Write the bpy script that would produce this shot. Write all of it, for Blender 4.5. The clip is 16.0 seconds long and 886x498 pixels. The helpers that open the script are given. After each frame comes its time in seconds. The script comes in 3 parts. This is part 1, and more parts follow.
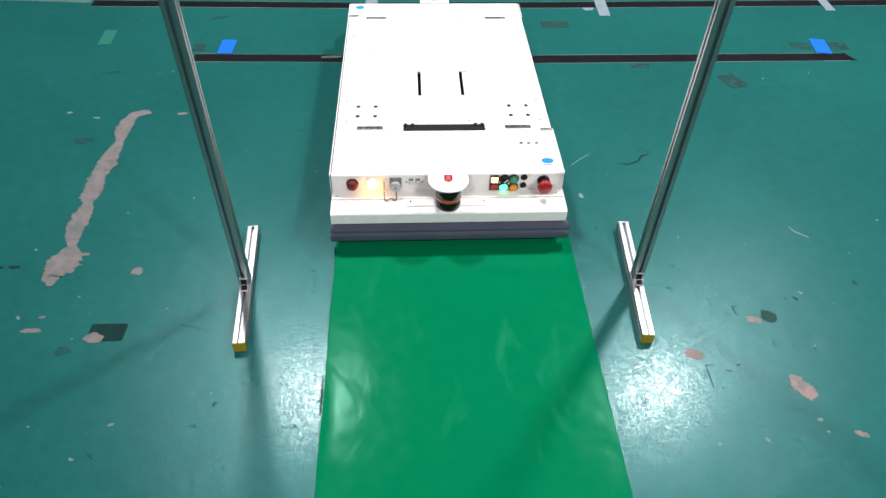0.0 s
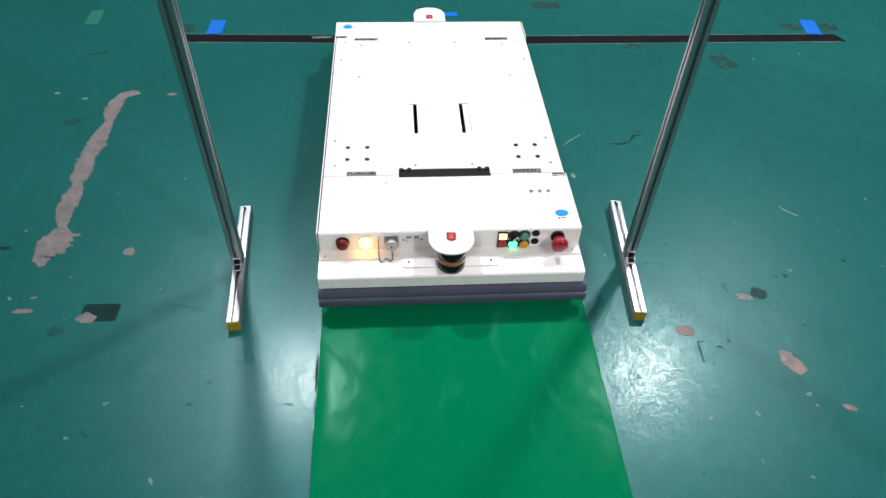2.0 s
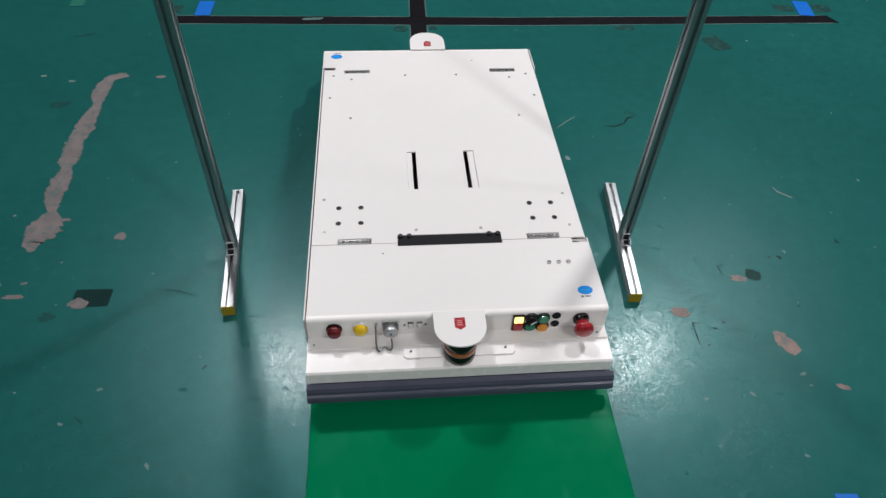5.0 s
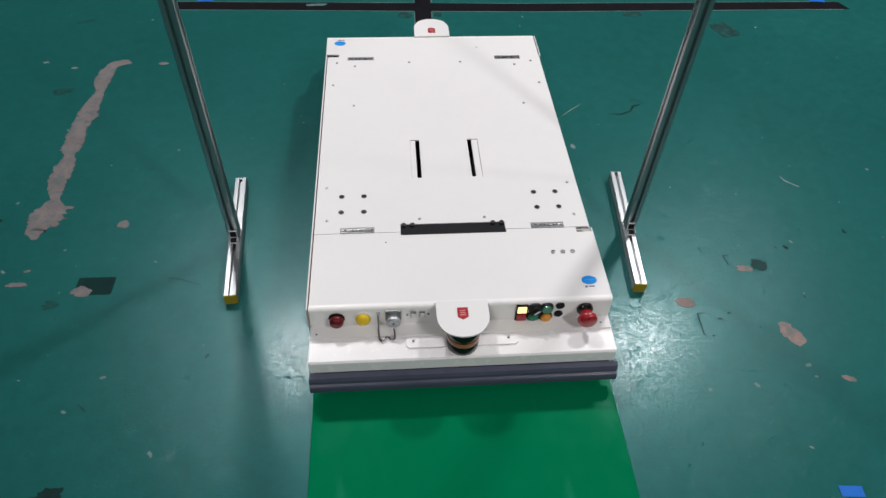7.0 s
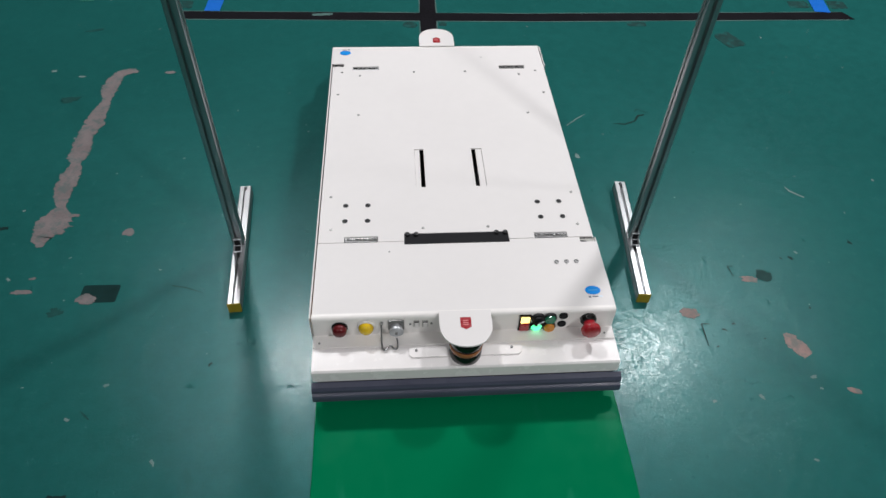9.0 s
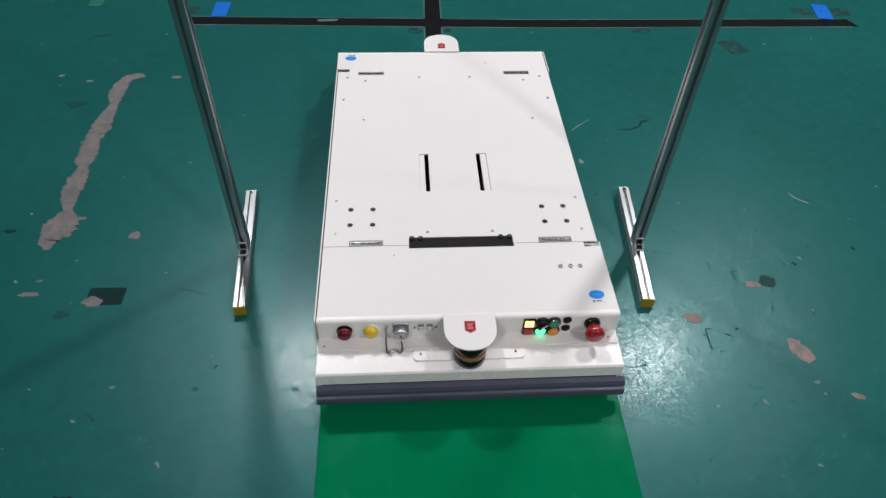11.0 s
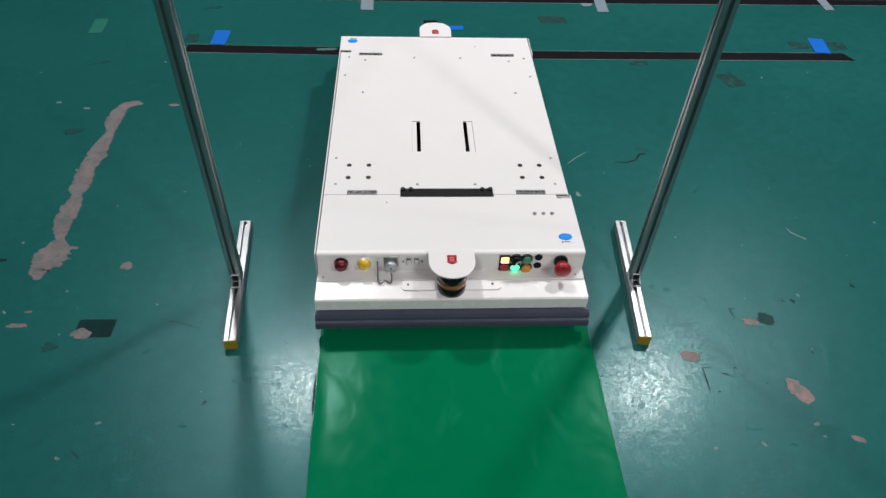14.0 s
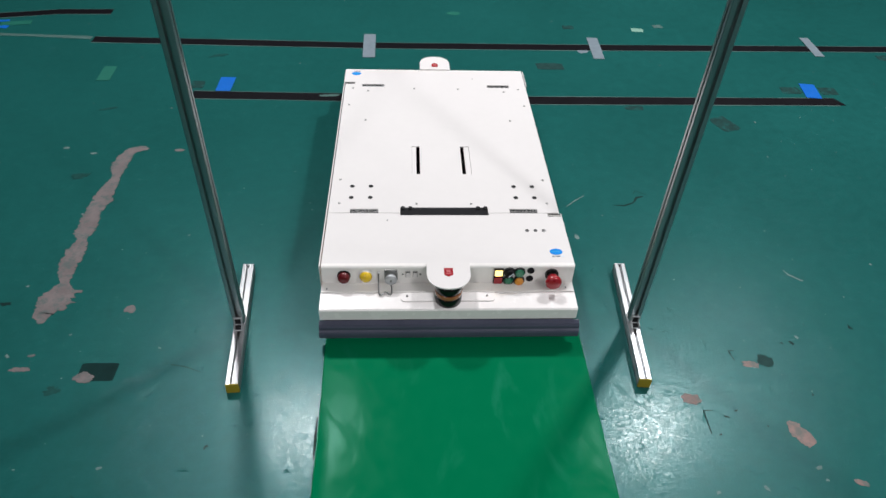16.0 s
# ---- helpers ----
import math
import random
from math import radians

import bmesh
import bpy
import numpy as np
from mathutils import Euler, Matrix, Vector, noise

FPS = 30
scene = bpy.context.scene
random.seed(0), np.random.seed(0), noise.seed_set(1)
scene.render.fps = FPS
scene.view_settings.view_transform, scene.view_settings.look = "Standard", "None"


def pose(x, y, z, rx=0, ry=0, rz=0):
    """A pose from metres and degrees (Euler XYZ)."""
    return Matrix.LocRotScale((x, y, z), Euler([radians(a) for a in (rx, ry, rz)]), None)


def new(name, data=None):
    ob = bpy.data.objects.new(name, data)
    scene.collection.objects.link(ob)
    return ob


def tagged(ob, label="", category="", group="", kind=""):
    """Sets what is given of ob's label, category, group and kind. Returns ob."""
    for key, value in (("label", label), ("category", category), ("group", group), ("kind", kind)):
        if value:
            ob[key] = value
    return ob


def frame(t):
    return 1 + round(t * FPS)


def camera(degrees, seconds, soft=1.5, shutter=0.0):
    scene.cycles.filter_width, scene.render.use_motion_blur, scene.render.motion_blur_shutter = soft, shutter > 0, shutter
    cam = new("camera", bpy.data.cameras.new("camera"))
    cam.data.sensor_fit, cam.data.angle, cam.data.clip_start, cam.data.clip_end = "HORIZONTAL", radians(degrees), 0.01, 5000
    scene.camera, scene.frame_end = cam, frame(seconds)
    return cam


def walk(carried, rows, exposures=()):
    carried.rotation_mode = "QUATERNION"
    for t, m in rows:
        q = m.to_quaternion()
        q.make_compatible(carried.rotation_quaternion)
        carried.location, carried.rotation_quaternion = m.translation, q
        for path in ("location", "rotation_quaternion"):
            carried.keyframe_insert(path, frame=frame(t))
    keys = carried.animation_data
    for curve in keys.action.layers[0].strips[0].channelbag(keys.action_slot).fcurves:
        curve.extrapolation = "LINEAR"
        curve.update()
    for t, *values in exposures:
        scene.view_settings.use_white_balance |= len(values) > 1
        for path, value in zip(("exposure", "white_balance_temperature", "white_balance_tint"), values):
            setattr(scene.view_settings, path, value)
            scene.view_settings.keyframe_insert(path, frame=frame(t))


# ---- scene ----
cam = camera(66.13, 16.0)
walk(cam, [
    (0.0, pose(-0.0672, -1.0095, 1.3075, 45.501, -1.055, -2.217)),
    (0.5, pose(-0.0649, -1.0131, 1.3035, 44.920, -1.113, -2.433)),
    (1.0, pose(-0.0704, -1.0200, 1.3010, 45.054, -1.436, -2.653)),
    (1.5, pose(-0.0732, -1.0214, 1.3002, 44.691, -1.750, -3.147)),
    (2.0, pose(-0.0769, -1.0249, 1.2961, 44.383, -1.509, -2.985)),
    (2.5, pose(-0.0761, -1.0190, 1.2937, 44.308, -1.616, -3.200)),
    (3.0, pose(-0.0803, -1.0234, 1.2910, 43.910, -1.782, -3.568)),
    (3.5, pose(-0.0868, -1.0273, 1.2921, 43.267, -1.880, -3.919)),
    (4.0, pose(-0.0904, -1.0263, 1.2903, 43.179, -1.918, -3.850)),
    (6.5, pose(-0.0890, -1.0154, 1.2842, 42.516, -1.824, -3.675)),
    (7.0, pose(-0.0849, -1.0127, 1.2833, 42.052, -1.716, -3.363)),
    (7.5, pose(-0.0818, -1.0061, 1.2821, 42.178, -1.591, -3.455)),
    (8.0, pose(-0.0819, -1.0080, 1.2843, 42.385, -1.659, -3.322)),
    (8.5, pose(-0.0809, -1.0092, 1.2843, 42.420, -1.650, -3.184)),
    (9.0, pose(-0.0811, -1.0107, 1.2858, 42.708, -1.566, -2.884)),
    (11.5, pose(-0.0865, -1.0191, 1.2885, 43.177, -1.531, -2.547)),
    (12.0, pose(-0.0876, -1.0196, 1.2885, 43.089, -1.698, -2.619)),
    (12.5, pose(-0.0855, -1.0166, 1.2902, 43.266, -1.673, -2.632)),
    (13.0, pose(-0.0790, -1.0058, 1.2910, 43.449, -1.796, -2.988)),
    (13.5, pose(-0.0743, -0.9909, 1.2907, 43.931, -1.891, -2.144)),
    (14.0, pose(-0.0738, -0.9840, 1.2987, 44.952, -1.991, -2.198)),
    (14.5, pose(-0.0764, -0.9803, 1.3111, 47.108, -2.040, -2.000)),
    (15.0, pose(-0.0741, -0.9826, 1.3145, 47.892, -1.874, -1.880)),
    (15.5, pose(-0.0747, -0.9849, 1.3180, 48.072, -1.850, -2.384)),
    (16.0, pose(-0.0784, -0.9923, 1.3194, 48.278, -1.945, -2.306)),
], exposures=[(0.0, 0.8), (1.5, 0.6), (3.0, 0.2), (4.0, -0.05), (13.0, -0.05), (16.0, 0.1)])

# ---- light: ceiling lamps of the workshop ----
LAMP_Z = 3.6
# plan place and power of each lamp
LAMPS = [(-0.94, 2.24, 96), (1.96, 2.20, 108), (2.50, -3.00, 115), (-1.70, -3.10, 70), (4.70, -0.45, 50)]
world = bpy.data.worlds.new("workshop_air")
world.use_nodes = True
world.node_tree.nodes["Background"].inputs[0].default_value = (0.8, 0.9, 1.0, 1)
world.node_tree.nodes["Background"].inputs[1].default_value = 0.02
scene.world = world
for lx, ly, power in LAMPS:
    data = bpy.data.lights.new("ceiling_light", "AREA")
    data.shape, data.size = "DISK", 0.36
    data.energy = power
    data.color = (0.965, 0.965, 0.985)
    lamp = new("ceiling_light", data)
    lamp.matrix_world = pose(lx, ly, LAMP_Z - 0.03)


# ---- materials ----
def material(name, colour, rough=0.5, metal=0.0, vary=0.12, scale=8.0, bump=0.0, bump_scale=60.0, coat=0.0,
             emit=0.0, spec=0.5, rough_vary=0.1, tint=(1, 1, 1)):
    m = bpy.data.materials.new(name)
    m.use_nodes = True
    nt = m.node_tree
    b = nt.nodes["Principled BSDF"]
    co = nt.nodes.new("ShaderNodeTexCoord")
    b.inputs["Metallic"].default_value = metal
    b.inputs["Coat Weight"].default_value = coat
    b.inputs["Coat Roughness"].default_value = 0.12
    b.inputs["Specular IOR Level"].default_value = spec
    b.inputs["Specular Tint"].default_value = (*tint, 1)
    n1 = nt.nodes.new("ShaderNodeTexNoise")
    n1.inputs["Scale"].default_value, n1.inputs["Detail"].default_value = scale, 6
    n2 = nt.nodes.new("ShaderNodeTexNoise")
    n2.inputs["Scale"].default_value, n2.inputs["Detail"].default_value = scale * 9, 4
    for n in (n1, n2):
        nt.links.new(co.outputs["Object"], n.inputs["Vector"])
    mix = nt.nodes.new("ShaderNodeMath")
    mix.operation = "MULTIPLY_ADD"
    mix.inputs[1].default_value = 0.6
    nt.links.new(n1.outputs["Fac"], mix.inputs[0])
    half = nt.nodes.new("ShaderNodeMath")
    half.operation = "MULTIPLY"
    half.inputs[1].default_value = 0.4
    nt.links.new(n2.outputs["Fac"], half.inputs[0])
    nt.links.new(half.outputs[0], mix.inputs[2])
    ramp = nt.nodes.new("ShaderNodeValToRGB")
    ramp.color_ramp.elements[0].position, ramp.color_ramp.elements[1].position = 0.3, 0.7
    ramp.color_ramp.elements[0].color = (*[c * (1 - vary) for c in colour], 1)
    ramp.color_ramp.elements[1].color = (*[min(1, c * (1 + vary)) for c in colour], 1)
    nt.links.new(mix.outputs[0], ramp.inputs[0])
    nt.links.new(ramp.outputs[0], b.inputs["Base Color"])
    mr = nt.nodes.new("ShaderNodeMapRange")
    mr.inputs["From Min"].default_value, mr.inputs["From Max"].default_value = 0.3, 0.7
    mr.inputs["To Min"].default_value, mr.inputs["To Max"].default_value = max(0.02, rough - rough_vary), min(1, rough + rough_vary)
    nt.links.new(n2.outputs["Fac"], mr.inputs[0])
    nt.links.new(mr.outputs[0], b.inputs["Roughness"])
    if bump:
        n3 = nt.nodes.new("ShaderNodeTexNoise")
        n3.inputs["Scale"].default_value, n3.inputs["Detail"].default_value = bump_scale, 5
        nt.links.new(co.outputs["Object"], n3.inputs["Vector"])
        bp = nt.nodes.new("ShaderNodeBump")
        bp.inputs["Strength"].default_value, bp.inputs["Distance"].default_value = bump, 0.002
        nt.links.new(n3.outputs["Fac"], bp.inputs["Height"])
        nt.links.new(bp.outputs[0], b.inputs["Normal"])
    if emit:
        b.inputs["Emission Color"].default_value = (*colour, 1)
        b.inputs["Emission Strength"].default_value = emit
    return m


def floor_material():
    """Worn teal epoxy: clouded colour, scuffs, trowel relief and small dents."""
    m = bpy.data.materials.new("teal_epoxy")
    m.use_nodes = True
    nt = m.node_tree
    N, L = nt.nodes.new, nt.links.new
    b = nt.nodes["Principled BSDF"]
    co = N("ShaderNodeTexCoord")

    def noise_tex(scale, detail=6, distortion=0.0, rough=0.55):
        n = N("ShaderNodeTexNoise")
        n.inputs["Scale"].default_value, n.inputs["Detail"].default_value = scale, detail
        n.inputs["Distortion"].default_value, n.inputs["Roughness"].default_value = distortion, rough
        L(co.outputs["Object"], n.inputs["Vector"])
        return n.outputs["Fac"]

    def ramp(src, *stops):
        r = N("ShaderNodeValToRGB")
        els = r.color_ramp.elements
        while len(els) < len(stops):
            els.new(0.5)
        for e, (p, c) in zip(els, stops):
            e.position, e.color = p, (*c, 1)
        L(src, r.inputs[0])
        return r.outputs[0]

    def blend(fac, a, c, kind="MIX"):
        x = N("ShaderNodeMix")
        x.data_type, x.blend_type = "RGBA", kind
        L(fac, x.inputs[0])
        for sock, v in ((6, a), (7, c)):
            if isinstance(v, tuple):
                x.inputs[sock].default_value = (*v, 1)
            else:
                L(v, x.inputs[sock])
        return x.outputs[2]

    base = ramp(noise_tex(1.3), (0.3, (0.0086, 0.084, 0.076)), (0.7, (0.0115, 0.104, 0.095)))
    fine = ramp(noise_tex(26, 8), (0.35, (0.92, 0.92, 0.92)), (0.7, (1.06, 1.06, 1.06)))
    one = N("ShaderNodeValue")
    one.outputs[0].default_value = 1.0
    col = blend(one.outputs[0], base, fine, "MULTIPLY")
    smear = ramp(noise_tex(4.5, 8, 1.5, 0.7), (0.60, (0, 0, 0)), (0.74, (0.45, 0.45, 0.45)))
    col = blend(smear, col, (0.007, 0.055, 0.048))
    pale = ramp(noise_tex(9, 10, 0.6, 0.75), (0.66, (0, 0, 0)), (0.76, (0.3, 0.3, 0.3)))
    col = blend(pale, col, (0.045, 0.16, 0.15))
    speck = ramp(noise_tex(75, 2, 0.3, 0.4), (0.775, (0, 0, 0)), (0.80, (0.8, 0.8, 0.8)))
    col = blend(speck, col, (0.26, 0.36, 0.33))
    dots = ramp(noise_tex(58, 2, 0.8, 0.4), (0.20, (0.4, 0.4, 0.4)), (0.235, (0, 0, 0)))
    col = blend(dots, col, (0.012, 0.06, 0.05))
    def times(a, c):
        x = N("ShaderNodeMath")
        x.operation = "MULTIPLY"
        L(a, x.inputs[0])
        L(c, x.inputs[1])
        return x.outputs[0]

    # short nicks and cracks, 1 to 3 cm long
    seam = ramp(noise_tex(24, 7, 1.8, 0.66), (0.484, (0, 0, 0)), (0.497, (1, 1, 1)), (0.503, (1, 1, 1)), (0.516, (0, 0, 0)))
    spots = ramp(noise_tex(26, 3, 0.4), (0.64, (0, 0, 0)), (0.67, (0.8, 0.8, 0.8)))
    nick = times(seam, spots)
    L(col, b.inputs["Base Color"])
    whole = ramp(nick, (0.0, (1, 1, 1)), (0.8, (0.45, 0.45, 0.45)))
    b.inputs["Specular Tint"].default_value = (0.36, 0.94, 1.0, 1)
    L(times(ramp(noise_tex(70, 8, 0.8), (0.3, (0.25, 0.25, 0.25)), (0.7, (0.33, 0.33, 0.33))), whole), b.inputs["Specular IOR Level"])
    L(ramp(noise_tex(60, 8, 0.8), (0.3, (0.29, 0.29, 0.29)), (0.72, (0.37, 0.37, 0.37))), b.inputs["Roughness"])
    # the clear coat is worn into flat glossy islands
    worn = ramp(noise_tex(85, 10, 1.8, 0.74), (0.42, (0.09, 0.09, 0.09)), (0.56, (0.36, 0.36, 0.36)))
    L(times(worn, whole), b.inputs["Coat Weight"])
    L(ramp(noise_tex(120, 8, 0.8), (0.3, (0.13, 0.13, 0.13)), (0.75, (0.24, 0.24, 0.24))), b.inputs["Coat Roughness"])
    grain = N("ShaderNodeBump")
    grain.inputs["Strength"].default_value, grain.inputs["Distance"].default_value = 0.12, 0.0010
    L(noise_tex(150, 6, 1.4, 0.66), grain.inputs["Height"])
    flakes = N("ShaderNodeBump")
    flakes.inputs["Strength"].default_value, flakes.inputs["Distance"].default_value = 0.17, 0.0006
    L(ramp(noise_tex(62, 9, 2.0, 0.7), (0.45, (0, 0, 0)), (0.50, (1, 1, 1))), flakes.inputs["Height"])
    L(grain.outputs[0], flakes.inputs["Normal"])
    dents = N("ShaderNodeBump")
    dents.invert = True
    dents.inputs["Strength"].default_value, dents.inputs["Distance"].default_value = 0.6, 0.0008
    L(nick, dents.inputs["Height"])
    L(flakes.outputs[0], dents.inputs["Normal"])
    L(dents.outputs[0], b.inputs["Normal"])
    L(dents.outputs[0], b.inputs["Coat Normal"])
    return m


TEAL = floor_material()
LANE = material("green_vinyl", (0.0004, 0.152, 0.062), 0.16, vary=0.03, scale=2.5, rough_vary=0.04, spec=0.07, tint=(0.45, 1.0, 0.85))
nt = LANE.node_tree
rub = nt.nodes.new("ShaderNodeTexNoise")
rub.inputs["Scale"].default_value, rub.inputs["Detail"].default_value, rub.inputs["Distortion"].default_value = 7, 9, 0.9
stretch = nt.nodes.new("ShaderNodeMapping")
stretch.inputs["Scale"].default_value = (1.6, 0.6, 1)
coord = nt.nodes.new("ShaderNodeTexCoord")
nt.links.new(coord.outputs["Object"], stretch.inputs["Vector"])
nt.links.new(stretch.outputs[0], rub.inputs["Vector"])
mask = nt.nodes.new("ShaderNodeMapRange")
mask.inputs["From Min"].default_value, mask.inputs["From Max"].default_value = 0.60, 0.78
mask.inputs["To Max"].default_value = 0.30
nt.links.new(rub.outputs["Fac"], mask.inputs[0])
over = nt.nodes.new("ShaderNodeMix")
over.data_type = "RGBA"
over.inputs[7].default_value = (0.03, 0.25, 0.16, 1)
nt.links.new(mask.outputs[0], over.inputs[0])
old = nt.nodes["Principled BSDF"].inputs["Base Color"].links[0].from_socket
nt.links.new(old, over.inputs[6])
nt.links.new(over.outputs[2], nt.nodes["Principled BSDF"].inputs["Base Color"])

# slack waves in the sheet, along its length
waves = nt.nodes.new("ShaderNodeTexNoise")
waves.inputs["Scale"].default_value, waves.inputs["Detail"].default_value, waves.inputs["Distortion"].default_value = 11, 2.5, 0.5
along = nt.nodes.new("ShaderNodeMapping")
along.inputs["Scale"].default_value = (1.2, 0.8, 1)
nt.links.new(coord.outputs["Object"], along.inputs["Vector"])
nt.links.new(along.outputs[0], waves.inputs["Vector"])
slack = nt.nodes.new("ShaderNodeBump")
slack.inputs["Strength"].default_value, slack.inputs["Distance"].default_value = 0.13, 0.006
nt.links.new(waves.outputs["Fac"], slack.inputs["Height"])
nt.links.new(slack.outputs[0], nt.nodes["Principled BSDF"].inputs["Normal"])

GREYPLASTIC = material("grey_plastic", (0.36, 0.35, 0.33), 0.4, vary=0.05)
CAPALU = material("matt_cast_cap", (0.50, 0.51, 0.53), 0.45, 0.6, vary=0.08, scale=50)
WHITE = material("white_powder_coat", (0.745, 0.715, 0.705), 0.5, vary=0.02, scale=5, bump=0.04, bump_scale=420, rough_vary=0.04)
# nose and panel whites lightened in colour to offset weak light on front faces
GLOSSWHITE = material("lightened_white_enamel", (0.84, 0.805, 0.795), 0.25, vary=0.02, scale=5, rough_vary=0.05)
PANEL = material("lightened_panel_white", (0.85, 0.815, 0.79), 0.4, vary=0.03, scale=6)
RUBBER = material("slate_rubber", (0.066, 0.070, 0.108), 0.38, vary=0.12, scale=12, bump=0.1, bump_scale=300)
BLACK = material("black_rubber", (0.008, 0.008, 0.010), 0.7, vary=0.2, scale=20, spec=0.2)
# near black: the shade inside holes and slots is put into this colour
INNER = material("painted_hole_shade", (0.01, 0.01, 0.011), 0.8)
GLOSSBLACK = material("black_glass", (0.006, 0.005, 0.005), 0.12, vary=0.1, spec=0.3, coat=0.12)
KNOBBLACK = material("satin_black_plastic", (0.010, 0.010, 0.011), 0.5, vary=0.15, scale=60, spec=0.25)
AMBERBAND = material("orange_window", (0.33, 0.12, 0.045), 0.2, vary=0.1, coat=0.4)
ALU = material("anodised_aluminium", (0.44, 0.45, 0.46), 0.36, 1.0, vary=0.05, scale=14, rough_vary=0.04)
STEEL = material("bright_steel", (0.6, 0.6, 0.6), 0.25, 1.0, vary=0.1, scale=30)
DARKSTEEL = material("dull_zinc", (0.20, 0.20, 0.20), 0.4, 0.9, vary=0.2, scale=40)
BLACKBOLT = material("blackened_steel", (0.035, 0.035, 0.037), 0.35, 0.6, vary=0.2, scale=60)
SCREWMETAL = material("worn_zinc", (0.32, 0.32, 0.31), 0.45, 0.8, vary=0.2, scale=60)
YELLOWCAP = material("yellow_cap", (0.30, 0.225, 0.010), 0.5, vary=0.15, scale=40)
RED = material("red_plastic", (0.34, 0.011, 0.020), 0.3, vary=0.06, coat=0.3)
REDLENS = material("dark_red_lens", (0.11, 0.005, 0.008), 0.3, vary=0.1, scale=60, coat=0.1, spec=0.3)
AMBERLENS = material("amber_lens", (0.72, 0.47, 0.015), 0.2, vary=0.1, scale=60, coat=0.5)
GREENCAP = material("green_cap", (0.01, 0.17, 0.085), 0.3, vary=0.05, coat=0.3)
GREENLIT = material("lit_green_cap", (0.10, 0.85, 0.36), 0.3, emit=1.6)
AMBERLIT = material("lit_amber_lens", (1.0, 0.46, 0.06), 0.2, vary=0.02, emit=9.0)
ORANGECAP = material("orange_cap", (0.65, 0.25, 0.02), 0.3, coat=0.3)
YELLOWLIT = material("lit_yellow_cap", (1.0, 0.72, 0.25), 0.3, emit=1.7)
BLUE = material("blue_sticker", (0.004, 0.25, 0.74), 0.4, vary=0.04, spec=0.15)
PALETEXT = material("pale_print", (0.72, 0.78, 0.85), 0.4)
PINKTEXT = material("pink_print", (0.66, 0.25, 0.25), 0.4)
DARKTEXT = material("dark_print", (0.10, 0.12, 0.16), 0.4)
BLUEPRINT = material("light_blue_print", (0.03, 0.34, 0.74), 0.4)
BLUETAPE = material("blue_tape", (0.004, 0.125, 0.52), 0.4, vary=0.08, scale=25, bump=0.2, bump_scale=80)
BLACKTAPE = material("black_floor_tape", (0.006, 0.0055, 0.0075), 0.55, vary=0.3, scale=14, bump=0.15, bump_scale=120, spec=0.1)
PALETAPE = material("clear_tape", (0.19, 0.235, 0.27), 0.4, vary=0.15, scale=40, bump=0.4, bump_scale=60)
TINTTAPE = material("green_tape", (0.013, 0.135, 0.098), 0.45, vary=0.1, scale=25)
CONCRETE = material("bare_concrete", (0.155, 0.130, 0.130), 0.75, vary=0.30, scale=16, bump=0.4, bump_scale=150)
PINKISH = material("pink_primer", (0.225, 0.150, 0.136), 0.65, vary=0.26, scale=24, bump=0.3, bump_scale=150)
DARKRES = material("dark_tape_residue", (0.005, 0.026, 0.025), 0.6, vary=0.3, scale=30, spec=0.08)
RESIDUE = material("grey_tape_residue", (0.012, 0.045, 0.042), 0.7, vary=0.3, scale=30, spec=0.1)
DARKGLUE = material("dark_glue", (0.016, 0.050, 0.047), 0.6, vary=0.3, scale=40, spec=0.1)
GLUERIM = material("pale_glue", (0.060, 0.125, 0.115), 0.6, vary=0.25, scale=30)
SCUFFSHADE = material("dark_scuff_and_shade", (0.005, 0.024, 0.022), 0.7, vary=0.3, scale=40, spec=0.15)
FAINT = material("faint_scuff", (0.008, 0.062, 0.056), 0.6, vary=0.35, scale=60, spec=0.15)
PALEGREEN = material("pale_green_tape", (0.20, 0.36, 0.29), 0.5, vary=0.2, scale=60)
PALEMARK = material("pale_scratch", (0.115, 0.185, 0.175), 0.6, vary=0.2, scale=40)


def patched(mat, colour, low, high, most, scale):
    """Thin remains of another paint, in ragged patches."""
    tree = mat.node_tree
    b = tree.nodes["Principled BSDF"]
    n = tree.nodes.new("ShaderNodeTexNoise")
    n.inputs["Scale"].default_value, n.inputs["Detail"].default_value, n.inputs["Roughness"].default_value = scale, 8, 0.68
    at = tree.nodes.new("ShaderNodeTexCoord")
    tree.links.new(at.outputs["Object"], n.inputs["Vector"])
    k = tree.nodes.new("ShaderNodeMapRange")
    k.inputs["From Min"].default_value, k.inputs["From Max"].default_value, k.inputs["To Max"].default_value = low, high, most
    tree.links.new(n.outputs["Fac"], k.inputs[0])
    x = tree.nodes.new("ShaderNodeMix")
    x.data_type = "RGBA"
    x.inputs[7].default_value = (*colour, 1)
    tree.links.new(k.outputs[0], x.inputs[0])
    tree.links.new(b.inputs["Base Color"].links[0].from_socket, x.inputs[6])
    tree.links.new(x.outputs[2], b.inputs["Base Color"])


patched(CONCRETE, (0.045, 0.105, 0.10), 0.48, 0.62, 0.55, 34)
patched(PINKISH, (0.05, 0.11, 0.10), 0.46, 0.60, 0.6, 45)
patched(RESIDUE, (0.013, 0.10, 0.092), 0.50, 0.62, 0.7, 40)
WALLPAINT = material("dark_wall_paint", (0.085, 0.09, 0.092), 0.7, vary=0.05, scale=1.5, bump=0.1)


